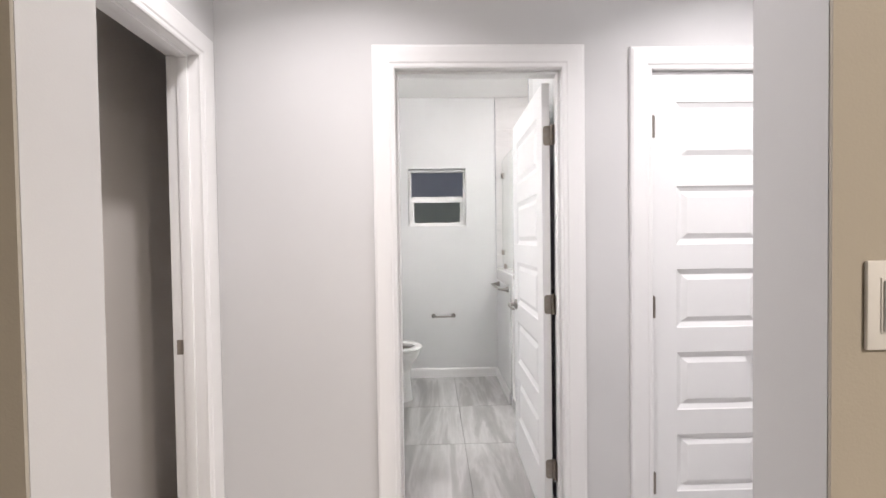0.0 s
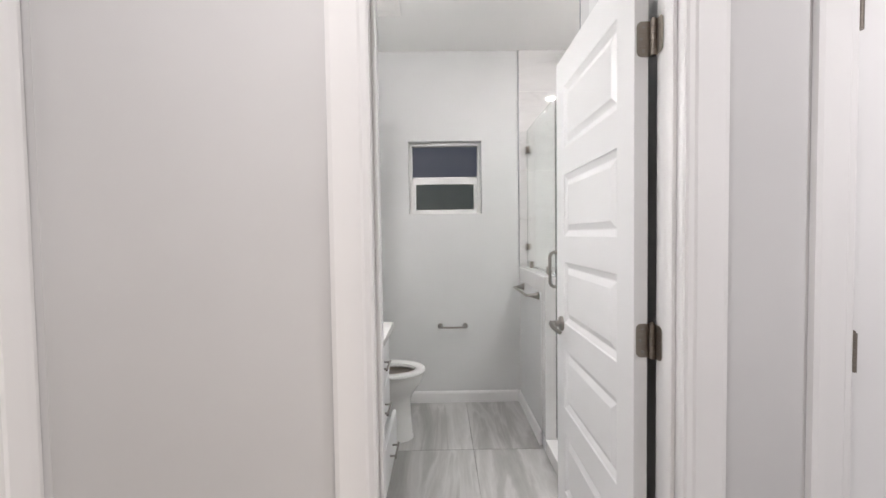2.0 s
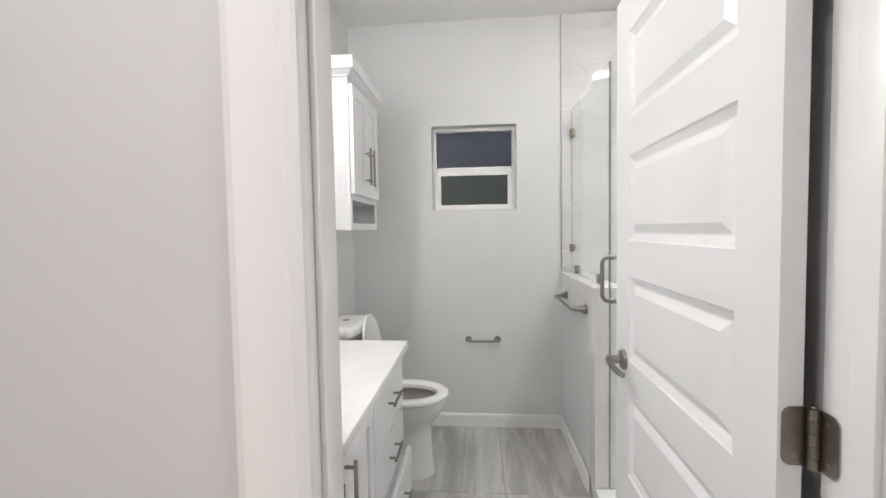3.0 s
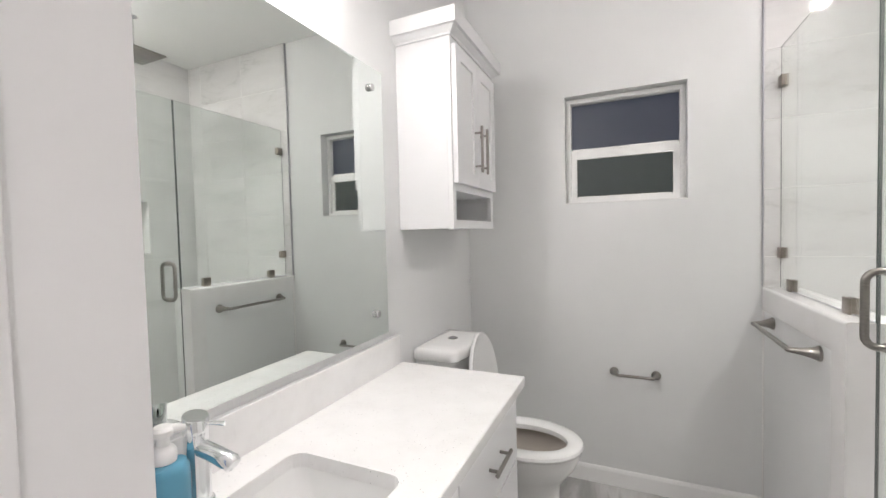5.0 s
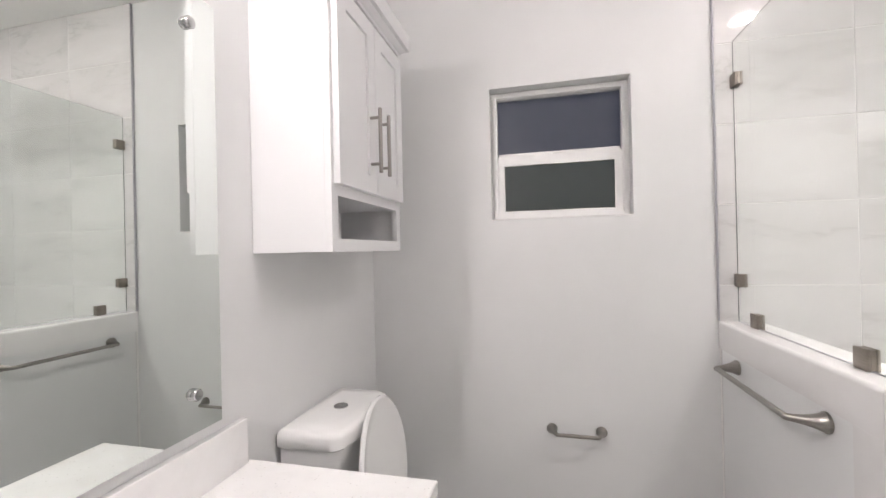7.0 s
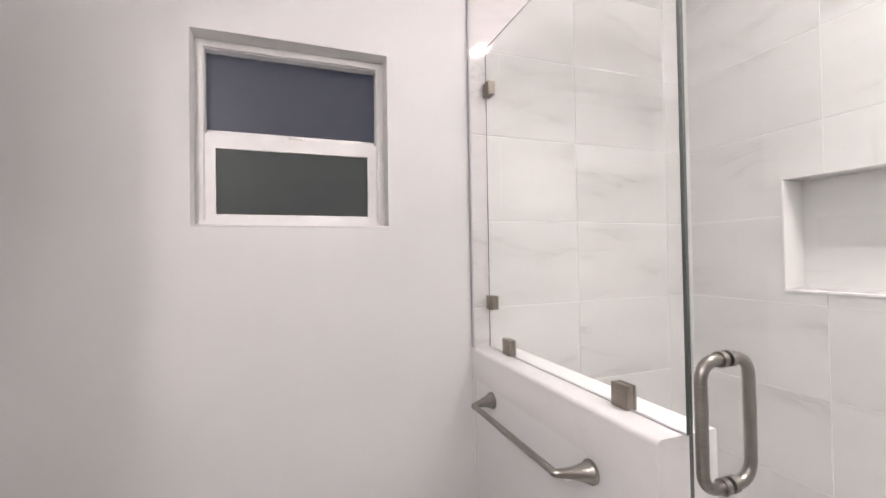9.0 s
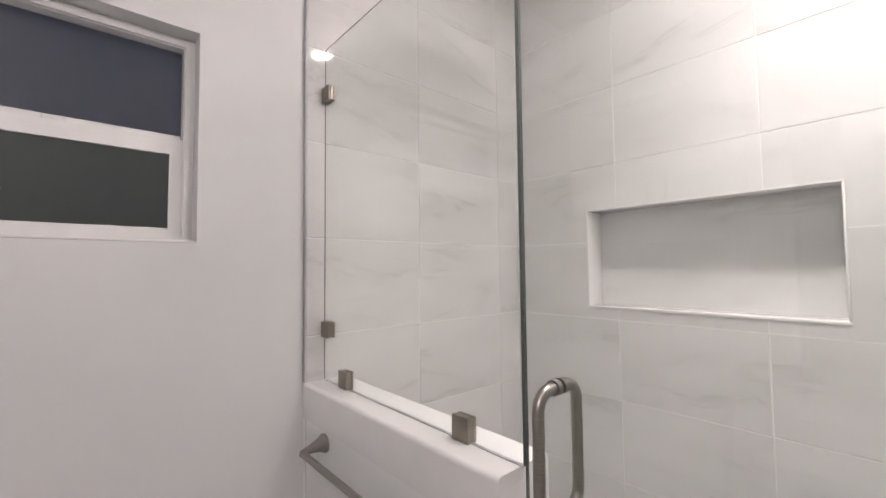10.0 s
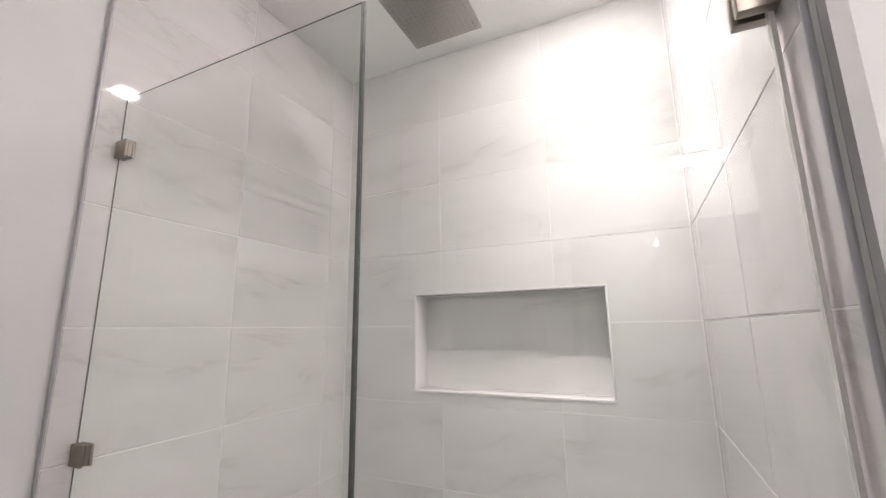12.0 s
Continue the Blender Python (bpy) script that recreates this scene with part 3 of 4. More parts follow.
# ---- window ----
win = thing("window_1", "white vinyl single-hung window, shut, dark night glass", "window", kind="structure")
x0, x1, z0, z1 = WIN
WY = YE + 0.062
part("window_frame", wall_bm("x", x0 + 0.0005, x1 - 0.0005, WY, YE + 0.128, z0 + 0.0005, z1 - 0.0005, [(x0 + 0.026, x1 - 0.026, z0 + 0.030, z1 - 0.028)]), VINYL, win, smooth=False)
part("window_frame", wall_bm("x", x0 + 0.012, x1 - 0.012, WY - 0.010, WY - 0.0003, z0 + 0.001, z1 - 0.012, [(x0 + 0.024, x1 - 0.024, z0 + 0.020, z1 - 0.026)]), VINYL, win, smooth=False)
MR = 1.772
part("sash", wall_bm("x", x0 + 0.0265, x1 - 0.0265, WY + 0.004, WY + 0.026, z0 + 0.022, MR, [(x0 + 0.054, x1 - 0.056, z0 + 0.042, MR - 0.042)]), VINYL, win, "white lower sash", smooth=False)
part("meeting_rail", box(x0 + 0.027, x1 - 0.027, WY + 0.028, WY + 0.046, MR - 0.012, MR + 0.018, 0.003), VINYL, win)
part("sash_lock", box(0.066, 0.110, WY + 0.006, WY + 0.024, MR + 0.0005, MR + 0.012, 0.003), VINYL, win)
part("pane", box(x0 + 0.026, x1 - 0.026, WY + 0.034, WY + 0.038, MR + 0.017, z1 - 0.0285), NIGHT_UPPER, win, "dark bluish glass")
part("pane", box(x0 + 0.0545, x1 - 0.0565, WY + 0.012, WY + 0.016, z0 + 0.0425, MR - 0.0425), NIGHT_LOWER, win, "dark greenish glass")
part("window_sill", box(x0 + 0.0008, x1 - 0.0008, YE - 0.001, WY - 0.0105, z0 + 0.0003, z0 + 0.006, 0.001), SILL, win)
structure("backdrop", box(-6, 6, 12.0, 12.05, -1, 1.2), paint("night_hedge", (0.045, 0.05, 0.033), 0.9), "dark night surroundings outside", "backdrop")

# ---- ceiling vent ----
vent = thing("ceiling_vent", "square white plastic exhaust fan grille on the ceiling", "vent", -0.31, 3.47, CEIL)
part("frame", wall_bm("x", -0.12, 0.12, -0.12, 0.12, -0.014, -0.0005, []), PLASTIC, vent, smooth=False)
for i in range(9):
    part("slat", box(-0.10, 0.10, -0.096 + i * 0.0225, -0.084 + i * 0.0225, -0.019, -0.0145, 0.001, 1), PLASTIC, vent)


def rounded(cx, cy, hx, hy, r, z, n=6):
    """A rounded rectangle as a ring of points."""
    out = []
    for k, (sx, sy) in enumerate(((1, 1), (-1, 1), (-1, -1), (1, -1))):
        for i in range(n + 1):
            a = radians(90 * k + 90 * i / n)
            out.append((cx + sx * (hx - r) + r * math.cos(a), cy + sy * (hy - r) + r * math.sin(a), z))
    return out


def egg(xf, xb, hw, z, cy, n=40, back=2.6):
    """An elongated bowl outline that points to +x."""
    xm = xb + (xf - xb) * 0.46
    out = []
    for i in range(n):
        a = 2 * math.pi * i / n
        c, s = math.cos(a), math.sin(a)
        e = 1.0 if c >= 0 else 2.0 / back
        out.append(((xm + (xf - xm) * c) if c >= 0 else (xm - (xm - xb) * abs(c) ** e), cy + hw * math.copysign(abs(s) ** (1.0 if c >= 0 else e), s), z))
    return out


def shaker(w, h, t, rail, recess):
    bm = wall_bm("x", 0, w, 0, t, 0, h, [(rail, w - rail, rail, h - rail)])
    bm_box(bm, rail - 0.001, w - rail + 0.001, recess, t - 0.002, rail - 0.001, h - rail + 0.001)
    return bm


def pull(parent, a, b, stand, label="brushed nickel bar pull"):
    """A bar handle from a to b with two posts that reach back along stand."""
    a, b, s = Vector(a), Vector(b), Vector(stand)
    bm = bmesh.new()
    bm_cyl(bm, a, b, 0.006, n=16)
    for f in (0.14, 0.86):
        p = a.lerp(b, f)
        bm_cyl(bm, p, p + s, 0.005, n=12)
    return part("handle", bm, NICKEL, parent, label)


# ---- vanity ----
VX, VY0, VY1 = -0.262, 1.956, 3.247
van = thing("vanity_cabinet", "white painted vanity with nickel bar pulls, lowest drawer ajar", "vanity", 0, 0, 0)
bm = box(XL + 0.001, VX - 0.021, VY0, VY0 + 0.018, 0.095, 0.7955)
bm_box(bm, XL + 0.001, VX - 0.021, VY1 - 0.018, VY1, 0.095, 0.7955)
bm_box(bm, XL + 0.001, XL + 0.010, VY0 + 0.0181, VY1 - 0.0181, 0.095, 0.7955)
bm_box(bm, XL + 0.0101, VX - 0.021, VY0 + 0.0181, VY1 - 0.0181, 0.095, 0.113)
bm_box(bm, VX - 0.040, VX - 0.021, VY0 + 0.0181, VY1 - 0.0181, 0.1131, 0.7955)
part("body", bm, CABINET, van, smooth=False)
part("toe_kick", box(XL + 0.001, VX - 0.085, VY0, VY1, 0.0, 0.0945), CABINET, van, smooth=False)
for k, (z0, z1, out) in enumerate(((0.545, 0.775, 0.0), (0.335, 0.535, 0.0), (0.110, 0.325, 0.036))):
    dr = part("drawer", box(VX - 0.0195 + out, VX + out, 2.700, VY1 - 0.006, z0, z1, 0.002), CABINET, van, "white flat drawer front" if out == 0 else "white drawer front, pulled out a little", smooth=False)
    if out:
        part("drawer_box", box(VX - 0.0205, VX - 0.0200 + out, 2.73, VY1 - 0.035, z0 + 0.02, z1 - 0.03), CABINET, dr, smooth=False)
    zc = (z0 + z1) / 2 + 0.006
    pull(dr, (VX + 0.030 + out, 2.905, zc), (VX + 0.030 + out, 3.055, zc), (-0.0302, 0, 0))
for k, (y0, y1, hy) in enumerate(((2.335, 2.692, 2.385), (1.965, 2.328, 2.280))):
    d = part("door", shaker(y1 - y0, 0.665, 0.0195, 0.058, 0.009), CABINET, van, "white shaker cabinet door", smooth=False, m=pose(VX, y0, 0.110, 0, 0, 90))
    bm = bmesh.new()
    u = hy - y0
    bm_cyl(bm, (u, -0.030, 0.50), (u, -0.030, 0.63), 0.006, n=16)
    for zz in (0.518, 0.612):
        bm_cyl(bm, (u, -0.030, zz), (u, 0.0, zz), 0.005, n=12)
    part("handle", bm, NICKEL, d, "brushed nickel bar pull")

# counter with an undermount basin
CT, CX0, CX1, CY0, CY1 = 0.831, XL + 0.001, -0.235, 1.9515, 3.263
SX, SY, SHX, SHY = -0.481, 2.338, 0.150, 0.228
counter = thing("countertop", "white speckled quartz countertop with a low backsplash", "countertop")
bm = bmesh.new()
inner = rounded(SX, SY, SHX, SHY, 0.035, 0)
outer = []
for x, y, _ in inner:
    outer.append((CX1 if x > SX else CX0, CY1 if y > SY else CY0))
E = 0.003
tops = [[bm.verts.new((x, y, z)) for x, y in outer] for z in (CT - 0.034, CT - E)]
shr = [bm.verts.new((x - (E if x > SX else 0), y - math.copysign(E, y - SY), CT)) for x, y in outer]
hole_t = [bm.verts.new((x, y, CT)) for x, y, _ in inner]
hole_b = [bm.verts.new((x, y, CT - 0.034)) for x, y, _ in inner]
loops = [tops[0], tops[1], shr, hole_t, hole_b, tops[0]]
for a, b in zip(loops, loops[1:]):
    for k in range(len(a)):
        f = [a[k], a[(k + 1) % len(a)], b[(k + 1) % len(a)], b[k]]
        co = []
        for v in f:
            if all((v.co - w.co).length > 1e-6 for w in co):
                co.append(v)
        if len(co) > 2:
            bm.faces.new(co)
bmesh.ops.remove_doubles(bm, verts=bm.verts, dist=1e-6)
part("slab", bm, QUARTZ, counter, smooth=False)
part("backsplash", box(CX0, CX0 + 0.020, CY0, CY1 - 0.016, CT + 0.0002, 0.946, 0.002), QUARTZ, counter, smooth=False)

basin = thing("sink_basin", "white porcelain undermount basin with a chrome drain", "sink", SX, SY, 0.665)
bm = bmesh.new()
rings = [rounded(0, 0, SHX + 0.014, SHY + 0.014, 0.045, 0.131), rounded(0, 0, SHX + 0.002, SHY + 0.002, 0.037, 0.131), rounded(0, 0, SHX - 0.004, SHY - 0.004, 0.045, 0.10), rounded(0, 0, SHX - 0.02, SHY - 0.02, 0.06, 0.03), rounded(0, 0, SHX - 0.05, SHY - 0.05, 0.06, 0.008), rounded(0, 0, 0.03, 0.03, 0.028, 0.002)]
outside = [rounded(0, 0, SHX - 0.02, SHY - 0.02, 0.06, -0.006), rounded(0, 0, SHX + 0.012, SHY + 0.012, 0.05, 0.03)]
bm_loft(bm, outside + rings)
part("bowl", bm, PORCELAIN, basin)
bm = bmesh.new()
bm_lathe(bm, [(0.024, 0.003), (0.024, 0.006), (0.018, 0.007), (0.012, 0.005), (0, 0.005)])
part("drain", bm, CHROME, basin, "chrome drain")

FX, FY = -0.668, 2.345
tap = thing("faucet", "polished chrome single-lever basin faucet", "faucet", FX, FY, CT)
bm = bmesh.new()
bm_lathe(bm, [(0.028, 0.0003), (0.028, 0.004), (0.0228, 0.007), (0.0228, 0.140)], n=36)
part("body", bm, CHROME, tap)
bm = bmesh.new()
ring = lambda z, r, tilt: [(r * math.cos(2 * math.pi * i / 32), r * math.sin(2 * math.pi * i / 32), z + tilt * math.cos(2 * math.pi * i / 32)) for i in range(32)]
bm_loft(bm, [ring(0.1405, 0.0232, 0.0), ring(0.170, 0.0236, -0.006), ring(0.173, 0.022, -0.006)])
part("cap", bm, CHROME, tap)
bm = bmesh.new()
bm_tube(bm, [(0.014, 0.006, 0.158), (0.034, 0.014, 0.158), (0.053, 0.022, 0.156)], [0.0042, 0.0040, 0.0046])
part("lever", bm, CHROME, tap)
bm = bmesh.new()
bm_tube(bm, [(0.015, 0, 0.112), (0.06, 0, 0.106), (0.098, 0, 0.099), (0.102, 0, 0.096)], [0.0165, 0.0165, 0.0165, 0.0135], 24)
part("spout", bm, CHROME, tap)

soap = thing("soap_dispenser", "foaming soap bottle, blue liquid, white pump, on the counter", "soap bottle", -0.660, 2.278, CT)
soap.scale = (0.82, 0.82, 0.90)
bm = bmesh.new()
prof = [(0.046, 0.032, 0.0005), (0.053, 0.037, 0.006), (0.054, 0.038, 0.08), (0.052, 0.037, 0.112), (0.044, 0.032, 0.125), (0.024, 0.022, 0.131)]
bm_loft(bm, [[(b * math.cos(2 * math.pi * i / 28), a * math.sin(2 * math.pi * i / 28), z) for i in range(28)] for a, b, z in prof])
part("bottle", bm, plain("blue_soap_body", (0.10, 0.30, 0.42), 0.12), soap, "translucent blue bottle")
bm = bmesh.new()
bm_lathe(bm, [(0.024, 0.1315), (0.025, 0.138), (0.025, 0.152), (0.020, 0.160), (0.013, 0.164), (0.0125, 0.178), (0.015, 0.182)], n=28)
part("collar", bm, PLASTIC, soap, "white plastic collar")
bm = bmesh.new()
bm_lathe(bm, [(0.017, 0.1822), (0.021, 0.188), (0.022, 0.196), (0.017, 0.203), (0.0, 0.2045)], n=28)
bm_tube(bm, [(0.0, 0.0, 0.194), (0.014, 0.022, 0.194), (0.020, 0.036, 0.190)], [0.011, 0.009, 0.006], 14)
part("pump_head", bm, PLASTIC, soap, "white pump head")


def gingham():
    m, nt, b = nodes_of("blue_check_cloth")
    v = mapped(nt, (1, 1, 1), (0.2, 0.3, 0.4))
    ck = add(nt, "ShaderNodeTexChecker", Scale=105.0)
    ck.inputs["Color1"].default_value = (0.02, 0.085, 0.34, 1)
    ck.inputs["Color2"].default_value = (0.62, 0.70, 0.82, 1)
    nt.links.new(v, ck.inputs["Vector"])
    nt.links.new(ck.outputs["Color"], b.inputs["Base Color"])
    w = add(nt, "ShaderNodeTexNoise", Scale=420.0)
    nt.links.new(v, w.inputs["Vector"])
    bump(nt, b, w.outputs["Fac"], 0.4, 0.001)
    b.inputs["Roughness"].default_value = 0.8
    return m


CHECK = gingham()
cane = thing("hooked_stand", "slim hooked stand wrapped in blue and white checked fabric", "stand", -0.600, 2.140, CT)
bm = bmesh.new()
pts = [(0, -0.034, 0.212)] + arc((0, -0.012, 0.212), (0, -1, 0), (0, 0, 1), 0.018, 20, 90, 5) + arc((0, 0.006, 0.208), (0, 0, 1), (0, 1, 0), 0.022, 0, 90, 7) + [(0, 0.028, 0.17), (0, 0.028, 0.10), (0, 0.028, 0.008)]
bm_tube(bm, pts, 0.0108, 16)
part("stem", bm, CHECK, cane)
part("foot", bm_lathe(bmesh.new(), [(0.030, 0.0005), (0.032, 0.004), (0.026, 0.010), (0.012, 0.012)], (0, 0.028, 0)), PLASTIC, cane, "round white foot")

# mirror on four chrome standoffs
mir = thing("mirror", "frameless wall mirror on round chrome standoffs", "mirror", XL, 0, 0)
MY0, MY1, MZ0, MZ1 = 1.990, 3.164, 0.975, 1.953
part("glass", box(0.012, 0.018, MY0, MY1, MZ0, MZ1, 0.0008, 1), MIRROR, mir, "silvered mirror glass", smooth=False)
for y in (MY0 + 0.078, MY1 - 0.078):
    for z in (MZ0 + 0.085, MZ1 - 0.076):
        bm = bmesh.new()
        bm_lathe(bm, [(0.009, 0.0005), (0.009, 0.0115), (0.006, 0.0116), (0.006, 0.0182), (0.0125, 0.0183), (0.0135, 0.021), (0.0135, 0.027), (0.011, 0.0305), (0.0, 0.0315)], (0, y, z), (1, 0, 0))
        part("standoff", bm, POLISHED, mir, "round chrome standoff cap")

# ---- cabinet over the toilet ----
cab = thing("wall_cabinet", "white two-door wall cabinet with crown moulding and open cubby", "cabinet")
BX, BY0, BY1, BZ0, BZ1 = -0.512, 3.304, 3.822, 1.367, 2.116
part("side_panel", box(XL + 0.001, BX - 0.019, BY0, BY0 + 0.018, BZ0, BZ1, 0.001), CABINET, cab, smooth=False)
part("side_panel", box(XL + 0.001, BX - 0.019, BY1 - 0.018, BY1, BZ0, BZ1, 0.001), CABINET, cab, smooth=False)
part("top_panel", box(XL + 0.001, BX - 0.019, BY0 + 0.0182, BY1 - 0.0182, BZ1 - 0.02, BZ1 - 0.001), CABINET, cab, smooth=False)
part("bottom_panel", box(XL + 0.001, BX - 0.019, BY0 + 0.0182, BY1 - 0.0182, BZ0 + 0.010, BZ0 + 0.034), CABINET, cab, smooth=False)
part("shelf", box(XL + 0.006, BX - 0.019, BY0 + 0.0182, BY1 - 0.0182, 1.518, 1.536), CABINET, cab, smooth=False)
part("back_panel", box(XL + 0.001, XL + 0.0055, BY0 + 0.0182, BY1 - 0.0182, BZ0 + 0.035, BZ1 - 0.0205), CABINET, cab, smooth=False)
part("face_frame", wall_bm("y", BY0, BY1, BX - 0.0187, BX, BZ0, BZ1, [(BY0 + 0.034, BY1 - 0.034, BZ0 + 0.034, 1.516)]), CABINET, cab, smooth=False)
mid = (BY0 + BY1) / 2
for y0, y1, hy in ((BY0 + 0.012, mid - 0.0015, mid - 0.044), (mid + 0.0015, BY1 - 0.012, mid + 0.028)):
    d = part("door", shaker(y1 - y0, 0.534, 0.0195, 0.052, 0.008), CABINET, cab, "white shaker cabinet door", smooth=False, m=pose(BX + 0.020, y0, 1.546, 0, 0, 90))
    u = hy - y0
    bm = bmesh.new()
    bm_cyl(bm, (u, -0.032, 0.060), (u, -0.032, 0.258), 0.006, n=16)
    for zz in (0.088, 0.230):
        bm_cyl(bm, (u, -0.032, zz), (u, 0.0, zz), 0.0048, n=12)
    part("handle", bm, NICKEL, d, "brushed nickel bar pull")
bm = bmesh.new()
CROWN = [(0.0, 2.108), (0.008, 2.108), (0.010, 2.116), (0.017, 2.121), (0.026, 2.129), (0.029, 2.134), (0.041, 2.136), (0.042, 2.192), (0.040, 2.195), (0.0, 2.195)]
vs = []
for u, z in CROWN:
    vs.append([bm.verts.new(p) for p in ((XL + 0.001, BY0 - u, z), (BX + u, BY0 - u, z), (BX + u, BY1 + u, z), (XL + 0.001, BY1 + u, z))])
for a, b in zip(vs, vs[1:]):
    for k in range(3):
        bm.faces.new([a[k], a[k + 1], b[k + 1], b[k]])
bm.faces.new(vs[-1])
part("crown_moulding", bm, CABINET, cab, smooth=False)

# ---- toilet ----
CHROME_WATER = plain("bowl_water", (0.10, 0.10, 0.09), 0.02, 0.0, 0.0)
TY = 3.570
wc = thing("toilet", "white porcelain two-piece toilet, lid raised, seat down", "toilet")
sec = [(0.0, -0.150, -0.60, 0.116), (0.018, -0.150, -0.60, 0.116), (0.035, -0.156, -0.598, 0.112), (0.17, -0.166, -0.59, 0.110), (0.25, -0.166, -0.59, 0.116), (0.285, -0.158, -0.588, 0.126), (0.32, -0.132, -0.585, 0.146), (0.365, -0.098, -0.58, 0.166), (0.41, -0.080, -0.575, 0.176), (0.428, -0.081, -0.573, 0.176), (0.433, -0.090, -0.57, 0.170), (0.433, -0.118, -0.47, 0.135), (0.420, -0.112, -0.48, 0.140), (0.395, -0.115, -0.48, 0.138), (0.33, -0.16, -0.46, 0.118), (0.24, -0.21, -0.43, 0.088), (0.16, -0.26, -0.40, 0.06)]
bm = bmesh.new()
bm_loft(bm, [egg(a, b, w, z, TY) for z, a, b, w in sec[:13]], False)
part("bowl", bm, PORCELAIN, wc)
# inside of the bowl, with its shade painted in
bm = bmesh.new()
bm_loft(bm, [egg(a, b, w, z, TY) for z, a, b, w in sec[12:]], False)
part("bowl_interior", bm, BOWL_SHADED, wc, "bowl inside, shade put into its dull beige colour")
bm = bmesh.new()
bm.faces.new([bm.verts.new(p) for p in egg(-0.235, -0.415, 0.074, 0.20, TY)])
part("water", bm, CHROME_WATER, wc, "still water in the bowl", smooth=False)
bm = bmesh.new()
ss = [(0.436, -0.071, -0.50, 0.181), (0.449, -0.066, -0.502, 0.186), (0.459, -0.070, -0.50, 0.182), (0.463, -0.085, -0.49, 0.168), (0.461, -0.122, -0.455, 0.122), (0.455, -0.131, -0.448, 0.113), (0.436, -0.133, -0.446, 0.111)]
rings = [egg(a, b, w, z, TY) for z, a, b, w in ss]
bm_loft(bm, rings + [rings[0]], False)
bmesh.ops.remove_doubles(bm, verts=bm.verts, dist=1e-6)
part("seat", bm, PORCELAIN, wc, "white plastic seat ring")
lid = bmesh.new()


def lid_ring(d, shrink):
    out = []
    for x, y, z in egg(0.445 - shrink, 0.0 + shrink, 0.180 - shrink, 0, 0):
        out.append((d + 0.012 * (y / 0.18) ** 2, y, x))
    return out


bm_loft(lid, [lid_ring(0.0, 0.004), lid_ring(0.004, 0.0), lid_ring(0.012, 0.0), lid_ring(0.016, 0.006), lid_ring(0.013, 0.02), lid_ring(0.010, 0.05)])
part("lid", lid, PORCELAIN, wc, "raised white toilet lid", m=pose(-0.492, TY, 0.452, 0, -4, 0))
for s in (-0.075, 0.075):
    part("lid_hinge", bm_cyl(bmesh.new(), (-0.515, TY + s - 0.02, 0.450), (-0.515, TY + s + 0.02, 0.450), 0.014, n=16), PLASTIC, wc)


def tank_ring(x0, x1, hw, z, bow=0.02, n=10):
    """A tank outline with a bowed front towards +x."""
    pts = [(x0, TY - hw, z), (x0, TY + hw, z)]
    r = 0.035
    for i in range(n + 1):
        a = radians(90 - 90 * i / n)
        pts.append((x1 - bow - r + r * math.cos(a), TY + hw - r + r * math.sin(a), z))
    for i in range(1, 8):
        f = i / 8
        pts.append((x1 - bow + bow * math.sin(math.pi * f) ** 0.8, TY + (hw - r) * (1 - 2 * f), z))
    for i in range(n + 1):
        a = radians(0 - 90 * i / n)
        pts.append((x1 - bow - r + r * math.cos(a), TY - hw + r + r * math.sin(a), z))
    return pts


bm = bmesh.new()
bm_loft(bm, [tank_ring(-0.735, -0.57, 0.155, 0.425), tank_ring(-0.738, -0.558, 0.166, 0.46), tank_ring(-0.740, -0.545, 0.178, 0.71), tank_ring(-0.740, -0.540, 0.181, 0.802)])
part("tank", bm, PORCELAIN, wc)
bm = bmesh.new()
bm_loft(bm, [tank_ring(-0.742, -0.531, 0.186, 0.8025), tank_ring(-0.744, -0.524, 0.191, 0.809), tank_ring(-0.744, -0.524, 0.191, 0.838), tank_ring(-0.742, -0.529, 0.186, 0.850), tank_ring(-0.734, -0.542, 0.174, 0.857), tank_ring(-0.70, -0.58, 0.13, 0.860)])
part("tank_lid", bm, PORCELAIN, wc)
bm = bmesh.new()
bm_lathe(bm, [(0.023, 0.8595), (0.023, 0.863), (0.020, 0.865), (0.006, 0.864), (0.0, 0.864)], (-0.640, TY, 0))
part("flush_button", bm, POLISHED, wc, "round chrome flush button")
for s in (-0.105, 0.105):
    part("bolt_cap", bm_lathe(bmesh.new(), [(0.012, 0.012), (0.012, 0.02), (0.008, 0.027), (0, 0.029)], (-0.40, TY + s, 0), n=16), PORCELAIN, wc)

# ---- bars ----


def bar(name, label, category, m, span, reach, r, flare):
    """A bar on two flared posts. Local x along the wall, y out of it, z up; posts at x = 0 and x = span."""
    t = thing(name, label, category)
    t.matrix_basis = m
    bm = bmesh.new()
    off = reach * 0.30
    bm_tube(bm, [(off, reach, 0), (span - off, reach, 0)], r, 18)
    part("rail", bm, NICKEL, t)
    for x, s in ((0, 1), (span, -1)):
        bm = bmesh.new()
        prof = [(0.0, 0.0008, flare), (0.0, 0.006, flare), (0.01, 0.10, flare * 0.9), (0.05, 0.30, flare * 0.68), (0.14, 0.60, flare * 0.46), (0.24, 0.85, r * 1.15), (0.30, 1.0, r * 1.02), (0.38, 1.04, r * 0.9)]
        pts = [(x + s * reach * a, (b if k < 2 else b * reach), 0) for k, (a, b, c) in enumerate(prof)]
        bm_tube(bm, pts, [c for a, b, c in prof], 20)
        part("post", bm, NICKEL, t)
    return t


